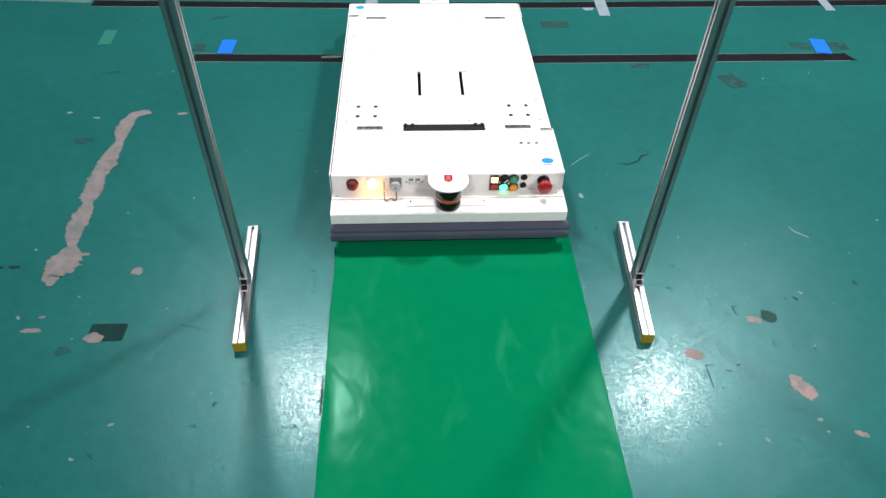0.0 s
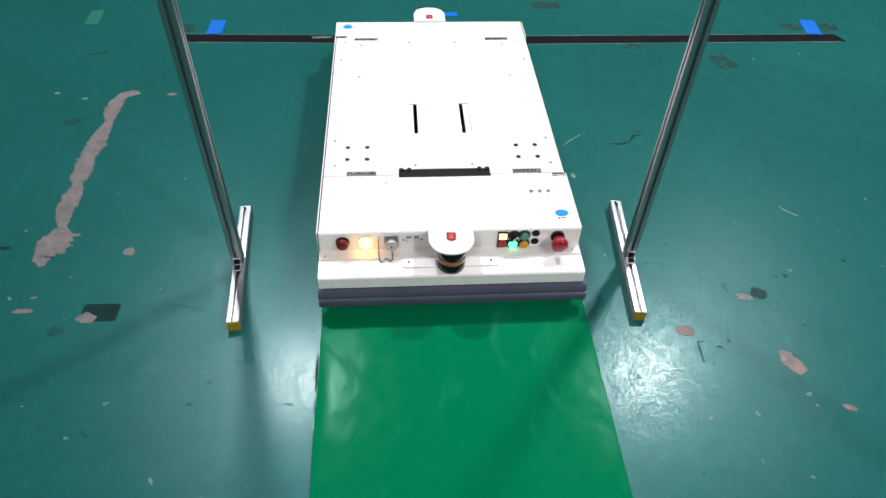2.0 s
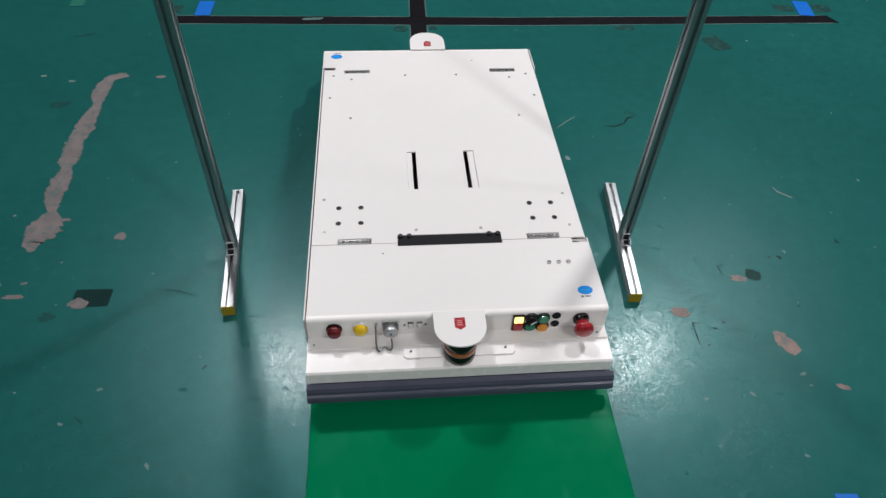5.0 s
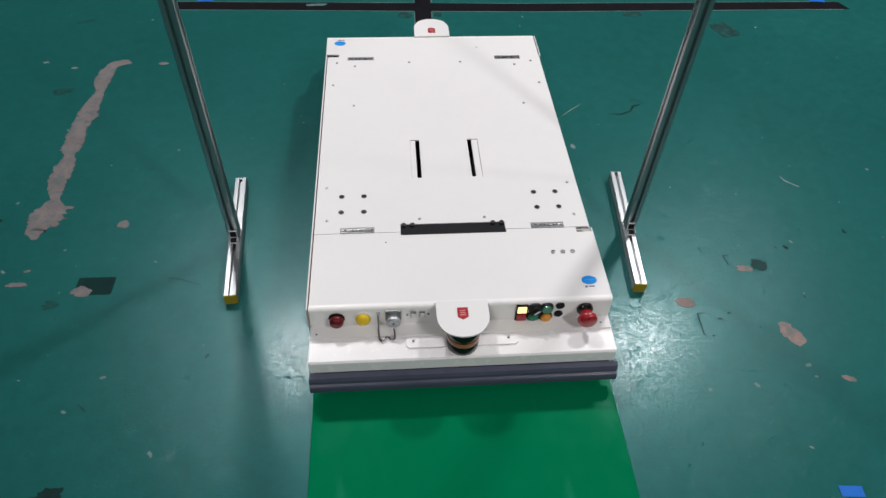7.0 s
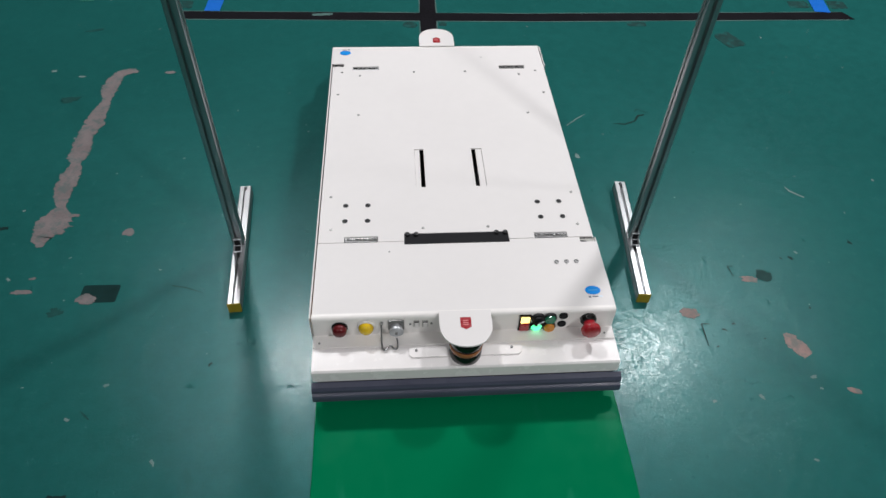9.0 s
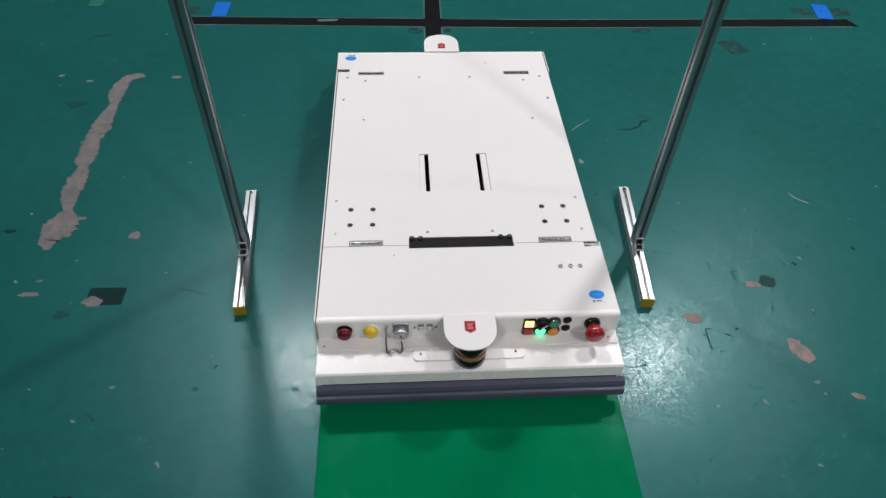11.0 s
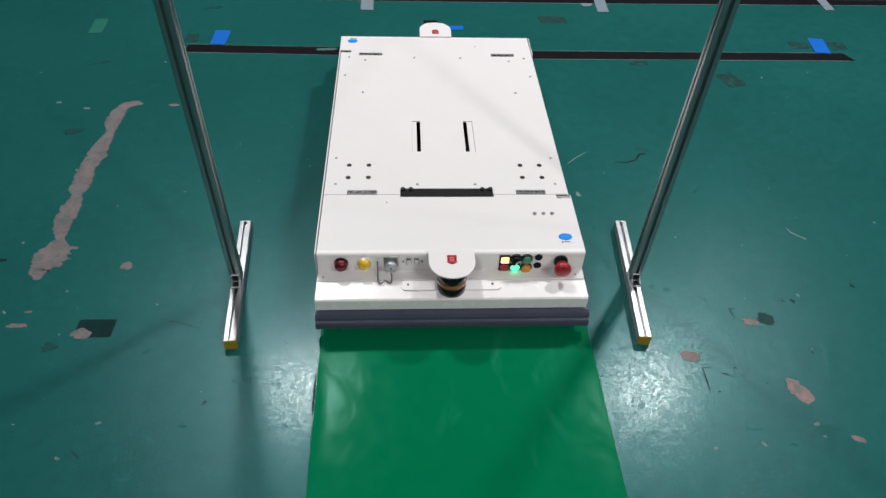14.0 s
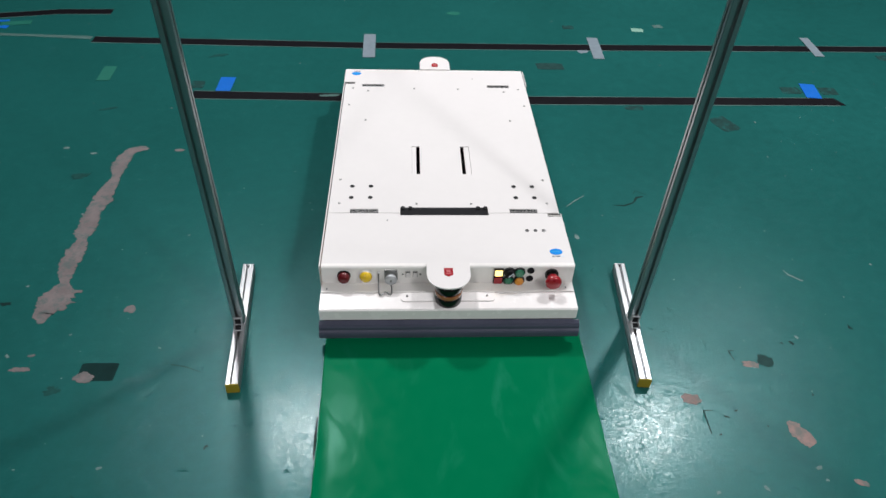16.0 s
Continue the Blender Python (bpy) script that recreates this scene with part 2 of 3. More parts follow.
# ---- mesh helpers ----
def obj(name, bm, mat, parent=None, m=None, label="", smooth=False):
    me = bpy.data.meshes.new(name)
    bmesh.ops.recalc_face_normals(bm, faces=bm.faces[:])
    if m is not None:
        bm.transform(m)
    if smooth:
        for f in bm.faces:
            f.smooth = True
    bm.to_mesh(me)
    bm.free()
    me.materials.append(mat)
    ob = new(name, me)
    if parent is not None:
        ob.parent = parent
    if label:
        tagged(ob, label)
    return ob


def part(name, bm, mat, parent, label="", smooth=False, m=None):
    return obj(name, bm, mat, parent, m, label, smooth)


def empty(name, label, category, group="", m=None):
    ob = new(name)
    ob.empty_display_size = 0.05
    if m is not None:
        ob.matrix_world = m
    return tagged(ob, label, category, group)


def box(x0, x1, y0, y1, z0, z1, bevel=0.0, segs=2, bm=None):
    own = bmesh.new()
    bmesh.ops.create_cube(own, size=1)
    own.transform(Matrix.Translation(((x0 + x1) / 2, (y0 + y1) / 2, (z0 + z1) / 2)) @ Matrix.Diagonal((x1 - x0, y1 - y0, z1 - z0, 1)))
    if bevel:
        bmesh.ops.bevel(own, geom=own.edges[:], offset=bevel, segments=segs, affect="EDGES", profile=0.5)
    return join(bm, own)


def join(bm, other):
    if bm is None:
        return other
    me = bpy.data.meshes.new("joined")
    other.to_mesh(me)
    other.free()
    bm.from_mesh(me)
    bpy.data.meshes.remove(me)
    return bm


def cyl(r0, r1, z0, z1, n=24, m=None, bevel=0.0, bm=None):
    own = bmesh.new()
    bmesh.ops.create_cone(own, cap_ends=True, segments=n, radius1=r0, radius2=r1, depth=z1 - z0)
    own.transform(Matrix.Translation((0, 0, (z0 + z1) / 2)))
    if bevel:
        rim = [e for e in own.edges if abs(e.verts[0].co.z - e.verts[1].co.z) < 1e-7]
        bmesh.ops.bevel(own, geom=rim, offset=bevel, segments=2, affect="EDGES", profile=0.5)
    if m is not None:
        own.transform(m)
    return join(bm, own)


def lathe(profile, n=28, m=None):
    """Turned solid from (radius, height) pairs."""
    bm = bmesh.new()
    rings = []
    for r, z in profile:
        rings.append([bm.verts.new((r * math.cos(2 * math.pi * k / n), r * math.sin(2 * math.pi * k / n), z)) for k in range(n)])
    for a, c in zip(rings, rings[1:]):
        for k in range(n):
            bm.faces.new((a[k], a[(k + 1) % n], c[(k + 1) % n], c[k]))
    bm.faces.new(rings[0][::-1])
    bm.faces.new(rings[-1])
    if m is not None:
        bm.transform(m)
    return bm


def prism(outline, z0, z1):
    """Solid from a flat outline, raised from z0 to z1."""
    bm = bmesh.new()
    lo = [bm.verts.new((x, y, z0)) for x, y in outline]
    hi = [bm.verts.new((x, y, z1)) for x, y in outline]
    bm.faces.new(lo[::-1])
    bm.faces.new(hi)
    n = len(outline)
    for k in range(n):
        bm.faces.new((lo[k], lo[(k + 1) % n], hi[(k + 1) % n], hi[k]))
    return bm


def extrude_x(profile, x0, x1):
    """Solid from a (y, z) outline, drawn along x."""
    bm = prism(profile, 0, 1)
    bm.transform(Matrix(((0, 0, x1 - x0, x0), (1, 0, 0, 0), (0, 1, 0, 0), (0, 0, 0, 1))))
    return bm


def pierced_plate(x0, x1, y0, y1, z0, z1, holes):
    """Plate with rectangular openings through it."""
    xs = sorted({x0, x1, *[v for h in holes for v in h[:2]]})
    ys = sorted({y0, y1, *[v for h in holes for v in h[2:]]})

    def solid(i, j):
        if not (0 <= i < len(xs) - 1 and 0 <= j < len(ys) - 1):
            return False
        cx, cy = (xs[i] + xs[i + 1]) / 2, (ys[j] + ys[j + 1]) / 2
        return not any(h[0] < cx < h[1] and h[2] < cy < h[3] for h in holes)
    bm = bmesh.new()
    top = {(i, j): bm.verts.new((x, y, z1)) for i, x in enumerate(xs) for j, y in enumerate(ys)}
    low = {(i, j): bm.verts.new((x, y, z0)) for i, x in enumerate(xs) for j, y in enumerate(ys)}
    for i in range(len(xs) - 1):
        for j in range(len(ys) - 1):
            if not solid(i, j):
                continue
            c = ((i, j), (i + 1, j), (i + 1, j + 1), (i, j + 1))
            bm.faces.new([top[k] for k in c])
            bm.faces.new([low[k] for k in c[::-1]])
            for (a, e), (di, dj) in zip(((0, 1), (1, 2), (2, 3), (3, 0)), ((0, -1), (1, 0), (0, 1), (-1, 0))):
                if not solid(i + di, j + dj):
                    bm.faces.new((top[c[e]], top[c[a]], low[c[a]], low[c[e]]))
    bmesh.ops.delete(bm, geom=[v for v in bm.verts if not v.link_faces], context="VERTS")
    return bm


def tube(points, radius, n=8):
    """Bent round bar along points."""
    pts = [Vector(p) for p in points]
    bm = bmesh.new()
    rings = []
    for i, p in enumerate(pts):
        d = (pts[min(i + 1, len(pts) - 1)] - pts[max(i - 1, 0)]).normalized()
        side = d.cross(Vector((0.2, 0.3, 1))).normalized()
        up = side.cross(d)
        rings.append([bm.verts.new(p + radius * (math.cos(2 * math.pi * k / n) * side + math.sin(2 * math.pi * k / n) * up)) for k in range(n)])
    for a, c in zip(rings, rings[1:]):
        for k in range(n):
            bm.faces.new((a[k], a[(k + 1) % n], c[(k + 1) % n], c[k]))
    bm.faces.new(rings[0][::-1])
    bm.faces.new(rings[-1])
    return bm


# ---- the room ----
floor = tagged(obj("floor", box(-7, 8, -6, 9, -0.12, 0), TEAL), "worn teal green epoxy workshop floor with chips and scuffs", "floor", kind="structure")
# unseen walls and ceiling, added dark to dim reflections and fill light
for nm, c in (("wall_north", (-7, 8, 9, 9.2, -0.12, 4.1)), ("wall_south", (-7, 8, -6.2, -6, -0.12, 4.1)),
              ("wall_west", (-7.2, -7, -6.2, 9.2, -0.12, 4.1)), ("wall_east", (8, 8.2, -6.2, 9.2, -0.12, 4.1))):
    tagged(obj(nm, box(*c), WALLPAINT), "plain dark painted wall, added unseen to close the workshop", "wall", kind="structure")
tagged(obj("ceiling", box(-7.2, 8.2, -6.2, 9.2, 4.1, 4.25), WALLPAINT), "plain dark ceiling, added unseen to close the workshop", "ceiling", kind="structure")
for lx, ly, power in LAMPS:
    lamp = empty("ceiling_lamp", "round high-bay lamp hanging from the workshop ceiling", "lamp", "ceiling lamps", pose(lx, ly, LAMP_Z))
    part("housing", lathe([(0.19, 0.0), (0.2, 0.03), (0.14, 0.12), (0.06, 0.16)]), DARKSTEEL, lamp)
    part("rod", cyl(0.012, 0.012, 0.15, 0.51, 10), DARKSTEEL, lamp)

# ---- the green lane ----
LX0, LX1, LY0, LY1 = -0.274, 0.363, -2.6, 0.56


def lane_sheet():
    bm = bmesh.new()
    nx, ny = 28, 150
    grid = []
    for j in range(ny + 1):
        y = LY0 + (LY1 - LY0) * j / ny
        row = []
        for i in range(nx + 1):
            u = i / nx
            u = 0.5 - 0.5 * math.cos(math.pi * u)
            x = LX0 + (LX1 - LX0) * u
            edge = max(0.0, 1 - min(u, 1 - u) * (LX1 - LX0) / 0.022)
            lift = 0.0012 + edge ** 2 * 0.004 * max(0, noise.noise(Vector((x * 2, y * 3.1, 4))) + 0.25)
            lift += 0.0006 * noise.noise(Vector((x * 9, y * 7, 1)))
            wob = 0.0022 * noise.noise(Vector((7.0 if u < 0.5 else 3.0, y * 6, 2))) * abs(2 * u - 1)
            slant = -0.010 * (y + 0.45) / 0.75 * (1 - u)
            row.append(bm.verts.new((x + wob + slant, y, max(0.0008, lift))))
        grid.append(row)
    for j in range(ny):
        for i in range(nx):
            bm.faces.new((grid[j][i], grid[j][i + 1], grid[j + 1][i + 1], grid[j + 1][i]))
    r = bmesh.ops.extrude_face_region(bm, geom=bm.faces[:])
    for v in r["geom"]:
        if isinstance(v, bmesh.types.BMVert):
            v.co.z -= 0.0007
    return bm


lane = tagged(obj("floor_mat", lane_sheet(), LANE, smooth=True), "bright glossy green vinyl lane sheet laid on the floor", "floor mat")


# ---- tape on the floor ----
def tape(points, width, mat, label, z=0.0012, jag=0.0, group=""):
    """A strip of tape along points, lying on the floor."""
    bm = bmesh.new()
    pts = []
    for a, c in zip(points, points[1:]):
        a, c = Vector((*a, 0)), Vector((*c, 0))
        n = max(1, int((c - a).length / 0.08))
        pts += [a.lerp(c, k / n) for k in range(n)]
    pts.append(Vector((*points[-1], 0)))
    rows = []
    for i, p in enumerate(pts):
        d = (pts[min(i + 1, len(pts) - 1)] - pts[max(i - 1, 0)]).normalized()
        s = Vector((-d.y, d.x, 0)) * width / 2
        e = 1 + 0.05 * noise.noise(p * 4)
        cut = d * jag if i == len(pts) - 1 else Vector()
        lift = Vector((0, 0, z + 0.0004 * noise.noise(p * 11)))
        rows.append([bm.verts.new(p + s * e + lift), bm.verts.new(p - s * e + lift + cut)])
    for a, c in zip(rows, rows[1:]):
        bm.faces.new((a[0], a[1], c[1], c[0]))
    r = bmesh.ops.extrude_face_region(bm, geom=bm.faces[:])
    for v in r["geom"]:
        if isinstance(v, bmesh.types.BMVert):
            v.co.z -= 0.0008
    strip = tagged(obj("floor_tape", bm, mat), label, "tape", group)
    if mat is BLACKTAPE:
        for sgn in (-1, 1):
            rim = bmesh.new()
            rows = []
            for i, p in enumerate(pts):
                d = (pts[min(i + 1, len(pts) - 1)] - pts[max(i - 1, 0)]).normalized()
                s = Vector((-d.y, d.x, 0))
                e = width / 2 * (1 + 0.05 * noise.noise(p * 4))
                wd = 0.0045 + 0.003 * noise.noise(p * 7 + Vector((0, 0, sgn)))
                up = Vector((0, 0, 0.0005))
                rows.append([rim.verts.new(p + s * sgn * (e - 0.001) + up), rim.verts.new(p + s * sgn * (e + wd) + up)])
            for a, c in zip(rows, rows[1:]):
                rim.faces.new((a[0], a[1], c[1], c[0]))
            part("glue_rim", rim, GLUERIM, strip, "pale glue line along the tape")
    return strip


BT = "matt black floor tape strip stuck across the floor"
tape([(-0.895, 1.371), (0.4, 1.352), (1.64, 1.365)], 0.056, BLACKTAPE, BT, jag=0.025, group="black tape lines")
tape([(-1.42, 1.836), (-0.27, 1.815), (0.62, 1.822), (2.3, 1.852)], 0.054, BLACKTAPE, BT, group="black tape lines")
tape([(-2.3, 1.97), (-1.9, 2.068), (-1.66, 2.118), (-1.43, 2.128)], 0.052, BLACKTAPE, "curved black floor tape strip with a cut end", group="black tape lines")
tape([(0.015, 1.10), (0.017, 1.380), (0.020, 1.615)], 0.058, BLACKTAPE, "short black floor tape strip crossing another tape line", 0.0022, group="black tape lines")
BL = "short piece of bright blue adhesive tape on the floor"
tape([(-0.787, 1.400), (-0.785, 1.51)], 0.058, BLUETAPE, BL, 0.0022, group="blue tape pieces")
tape([(1.560, 1.392), (1.577, 1.508)], 0.062, BLUETAPE, BL, 0.0022, group="blue tape pieces")
tape([(0.045, 1.555), (0.150, 1.557)], 0.035, BLUETAPE, BL, 0.0022, group="blue tape pieces")
tape([(-1.95, 1.96), (-1.82, 1.945)], 0.03, BLUETAPE, BL, group="blue tape pieces")
tape([(-1.92, 2.0), (-1.84, 2.015)], 0.02, BLUETAPE, BL, group="blue tape pieces")
tape([(0.762, -0.521), (0.808, -0.524)], 0.022, BLUETAPE, BL, group="blue tape pieces")
tape([(0.735, -0.550), (0.823, -0.556)], 0.032, PALETAPE, "strip of clear packing tape on the floor", group="clear tape pieces")
CT = "piece of cloudy clear tape over a black tape line"
tape([(-0.239, 1.70), (-0.243, 1.925)], 0.052, PALETAPE, CT, 0.0024, group="clear tape pieces")
tape([(0.750, 1.714), (0.760, 1.922)], 0.048, PALETAPE, CT, 0.0024, group="clear tape pieces")
tape([(1.757, 1.765), (1.766, 1.955)], 0.042, PALETAPE, CT, 0.0024, group="clear tape pieces")
tape([(-1.262, 1.474), (-1.268, 1.592)], 0.05, TINTTAPE, "faded green tape piece on the floor", group="green tape pieces")
tape([(-1.86, 1.975), (-1.74, 2.0)], 0.04, TINTTAPE, "faded green tape piece on the floor", group="green tape pieces")


# ---- marks in the floor's coating ----
def blob(cx, cy, lx, ly, turn, mat, name, seed, rough=0.3, z=0.0006, n=40, square=0.8):
    """An uneven flat flake."""
    a = radians(turn)
    pts = []
    for k in range(n):
        f = 2 * math.pi * k / n
        c, s = math.cos(f), math.sin(f)
        r = 1 + rough * noise.noise(Vector((c * 1.3, s * 1.3, seed * 3.7))) + rough * 0.7 * noise.noise(Vector((c * 5, s * 5, seed * 1.9))) + rough * 0.4 * noise.noise(Vector((c * 13, s * 13, seed * 2.3)))
        x, y = lx / 2 * r * math.copysign(abs(c) ** square, c), ly / 2 * r * math.copysign(abs(s) ** square, s)
        pts.append((cx + x * math.cos(a) - y * math.sin(a), cy + x * math.sin(a) + y * math.cos(a)))
    return obj(name, prism(pts, z - 0.0005, z), mat, floor)


def streak(points, widths, mat, name, seed, z=0.0006, rag=0.35):
    """A long ragged flake along points."""
    pts, ws = [], []
    for (a, c), (wa, wc) in zip(zip(points, points[1:]), zip(widths, widths[1:])):
        n = max(2, int((Vector(c) - Vector(a)).length / 0.004))
        for k in range(n):
            pts.append(Vector((*a, 0)).lerp(Vector((*c, 0)), k / n))
            ws.append(wa + (wc - wa) * k / n)
    bm = bmesh.new()
    rows = []
    for i, (p, w) in enumerate(zip(pts, ws)):
        d = (pts[min(i + 1, len(pts) - 1)] - pts[max(i - 1, 0)]).normalized()
        s = Vector((-d.y, d.x, 0))
        wl = w / 2 * (1 + rag * noise.noise(Vector((i * 0.23, seed, 0))) + rag * noise.noise(Vector((i * 0.7, seed, 5))) + rag * 0.6 * noise.noise(Vector((i * 2.3, seed, 3))))
        wr = w / 2 * (1 + rag * noise.noise(Vector((i * 0.23, seed, 9))) + rag * noise.noise(Vector((i * 0.7, seed, 7))) + rag * 0.6 * noise.noise(Vector((i * 2.3, seed, 1))))
        rows.append([bm.verts.new(p + s * wl + Vector((0, 0, z))), bm.verts.new(p - s * wr + Vector((0, 0, z)))])
    for a, c in zip(rows, rows[1:]):
        bm.faces.new((a[0], a[1], c[1], c[0]))
    return obj(name, bm, mat, floor)


streak([(-0.955, 0.996), (-0.978, 1.004), (-1.002, 0.996), (-1.018, 0.965), (-1.021, 0.93), (-1.020, 0.884), (-1.013, 0.835), (-1.014, 0.807), (-1.019, 0.76), (-1.018, 0.706), (-1.026, 0.663), (-1.020, 0.597), (-1.018, 0.557), (-1.013, 0.530), (-1.013, 0.485), (-1.013, 0.409), (-0.997, 0.350), (-0.996, 0.310), (-1.002, 0.268), (-1.011, 0.237), (-1.003, 0.200)],
       [0.012, 0.022, 0.032, 0.044, 0.052, 0.047, 0.024, 0.038, 0.052, 0.058, 0.047, 0.056, 0.052, 0.026, 0.056, 0.050, 0.023, 0.082, 0.084, 0.050, 0.010], CONCRETE, "paint_chip", 1, rag=0.34)
blob(-0.985, 0.998, 0.05, 0.03, 20, CONCRETE, "paint_chip", 71, 0.3, 0.0010)
streak([(-0.94, 0.317), (-0.99, 0.318)], [0.008, 0.02], CONCRETE, "paint_chip", 2, z=0.0010)
blob(-0.812, 0.049, 0.086, 0.054, 0, DARKRES, "tape_residue", 3, 0.03, square=0.15)
blob(-0.838, 0.032, 0.045, 0.026, -10, CONCRETE, "paint_chip", 4, 0.35, 0.0012)
blob(-0.797, 0.252, 0.03, 0.024, -10, CONCRETE, "paint_chip", 5, 0.25)
blob(-0.853, 0.992, 0.036, 0.014, 0, CONCRETE, "paint_chip", 6)
blob(-0.995, 0.058, 0.046, 0.013, 4, CONCRETE, "paint_chip", 7)
blob(-0.985, 0.100, 0.016, 0.008, 10, CONCRETE, "paint_chip", 8)
blob(-1.128, 0.969, 0.022, 0.01, 0, PALEMARK, "paint_chip", 9)
blob(-1.228, 1.002, 0.018, 0.012, 0, PALEMARK, "paint_chip", 10)
blob(0.593, -0.052, 0.046, 0.026, -10, PINKISH, "paint_chip", 11, 0.4)
streak([(0.802, -0.116), (0.809, -0.132), (0.822, -0.160), (0.836, -0.184)], [0.010, 0.034, 0.042, 0.026], PINKISH, "paint_chip", 12, rag=0.5)
blob(0.898, -0.273, 0.032, 0.013, -25, PINKISH, "paint_chip", 72, 0.4)
blob(0.779, 0.049, 0.042, 0.022, -12, PINKISH, "paint_chip", 13, 0.5)
blob(0.819, 0.060, 0.034, 0.032, -28, DARKGLUE, "tape_residue", 14, 0.45, 0.0010, square=0.5)
streak([(0.741, 0.062), (0.736, 0.095), (0.756, 0.095)], [0.002, 0.003, 0.002], SCUFFSHADE, "scuff_or_shade", 15)
streak([(0.611, -0.146), (0.612, -0.117), (0.613, -0.083), (0.638, -0.084)], [0.002, 0.0035, 0.003, 0.0015], SCUFFSHADE, "scuff_or_shade", 16)
for k, (x, y, w) in enumerate([(0.663, -0.101, 0.013), (0.690, -0.085, 0.010), (0.632, -0.148, 0.009), (0.895, -0.043, 0.010), (0.750, -0.129, 0.006),
                               (1.095, 0.170, 0.018), (0.911, 0.119, 0.020), (0.886, 0.119, 0.010), (-1.119, 0.274, 0.03), (-1.155, 0.272, 0.022)]):
    blob(x, y, w * 0.75, w * 0.4, -20 + 25 * k, SCUFFSHADE, "scuff_or_shade", 20 + k, 0.8)
streak([(0.575, 0.694), (0.612, 0.690), (0.645, 0.706), (0.664, 0.734), (0.690, 0.740)], [0.002, 0.006, 0.005, 0.008, 0.003], SCUFFSHADE, "scuff_or_shade", 31)
streak([(0.655, 0.752), (0.668, 0.770), (0.705, 0.742)], [0.002, 0.003, 0.002], FAINT, "scuff_or_shade", 32)
# this streak is painted shade: the gap under the mat's lifted edge
streak([(-0.2825, -0.085), (-0.2815, -0.14), (-0.2805, -0.20)], [0.002, 0.005, 0.002], SCUFFSHADE, "scuff_or_shade", 76)
streak([(1.005, 0.392), (1.012, 0.372), (1.042, 0.347), (1.05, 0.347)], [0.003, 0.006, 0.006, 0.003], PALEMARK, "scratch", 33)
streak([(0.425, 0.685), (0.460, 0.718), (0.495, 0.745)], [0.002, 0.0035, 0.002], PALEMARK, "scratch", 34)
for k, (x, y, lx, ly, tn) in enumerate([(0.523, 1.640, 0.11, 0.06, 0), (0.671, 2.034, 0.05, 0.04, 0), (-0.893, 1.451, 0.05, 0.06, 0),
                                        (1.487, 1.455, 0.08, 0.055, 0), (1.645, 1.452, 0.075, 0.06, 0), (1.115, 1.19, 0.075, 0.10, 25), (0.80, 1.302, 0.07, 0.03, 0), (2.05, 1.76, 0.06, 0.05, 0)]):
    blob(x, y, lx, ly, tn, DARKGLUE if k == 0 else RESIDUE, "tape_residue", 40 + k, 0.14, square=0.35)
for k, (x, y, lx, ly) in enumerate([(-1.131, 0.839, 0.055, 0.026), (-1.17, 1.262, 0.055, 0.012), (-0.86, 1.70, 0.06, 0.018)]):
    blob(x, y, lx, ly, 15, FAINT, "scuff_or_shade", 50 + k, 0.7)
blob(0.994, 2.016, 0.055, 0.038, -5, PALEGREEN, "tape_residue", 60, 0.06, square=0.2)
blob(0.145, 2.173, 0.06, 0.04, 0, TINTTAPE, "tape_residue", 61, 0.2)
blob(1.10, 2.06, 0.05, 0.04, 0, GLUERIM, "scuff_or_shade", 62, 0.6)
blob(0.690, 1.795, 0.05, 0.05, 20, PALETAPE, "tape_residue", 75, 0.25)
streak([(-1.43, 1.853), (-1.7, 1.868), (-2.1, 1.885)], [0.03, 0.02, 0.03], GLUERIM, "tape_residue", 70)
blob(-0.05, 1.30, 0.05, 0.04, 0, RESIDUE, "tape_residue", 73, 0.3)
blob(0.07, 1.305, 0.03, 0.03, 0, RESIDUE, "tape_residue", 74, 0.3)
blob(0.430, 0.538, 0.014, 0.02, 0, PALEMARK, "scratch", 63, 0.5)
blob(-0.757, -0.472, 0.07, 0.05, 20, SCUFFSHADE, "scuff_or_shade", 64, 0.6)
blob(-0.375, 1.372, 0.075, 0.016, 4, GLUERIM, "tape_residue", 81, 0.6, 0.0024)
streak([(-0.762, -0.266), (-0.750, -0.276), (-0.736, -0.290)], [0.002, 0.005, 0.002], FAINT, "scuff_or_shade", 90)
streak([(-0.647, 0.069), (-0.612, 0.062), (-0.566, 0.043)], [0.003, 0.004, 0.001], FAINT, "scuff_or_shade", 91)
streak([(-0.512, -0.155), (-0.518, -0.160), (-0.516, -0.170)], [0.006, 0.004, 0.002], SCUFFSHADE, "scuff_or_shade", 92)
blob(-0.898, -0.006, 0.03, 0.022, 10, FAINT, "scuff_or_shade", 93, 0.7)
for k, (x, y, w) in enumerate([(-0.726, -0.205, 0.013), (-0.783, -0.285, 0.012), (-0.588, -0.385, 0.013), (-0.917, 0.166, 0.008), (-0.687, 0.121, 0.008), (-1.041, 0.099, 0.015),
                               (0.821, -0.235, 0.014), (0.827, -0.265, 0.008), (0.685, -0.281, 0.015), (0.578, -0.288, 0.010), (0.744, -0.429, 0.010), (0.934, 0.138, 0.012)]):
    blob(x, y, w, w * 0.5, 20 - 35 * (k % 3), PALEMARK, "fleck", 110 + k, 0.6, n=16)
rnd = random.Random(5)
for k in range(30):
    x, y = rnd.uniform(-1.3, 1.4), rnd.uniform(0.1, 1.7)
    if -0.3 < x < 0.38:
        continue
    w = rnd.uniform(0.004, 0.009)
    blob(x, y, w, w * rnd.uniform(0.4, 0.9), rnd.uniform(0, 180), PALEMARK, "fleck", 130 + k, 0.5, n=12)


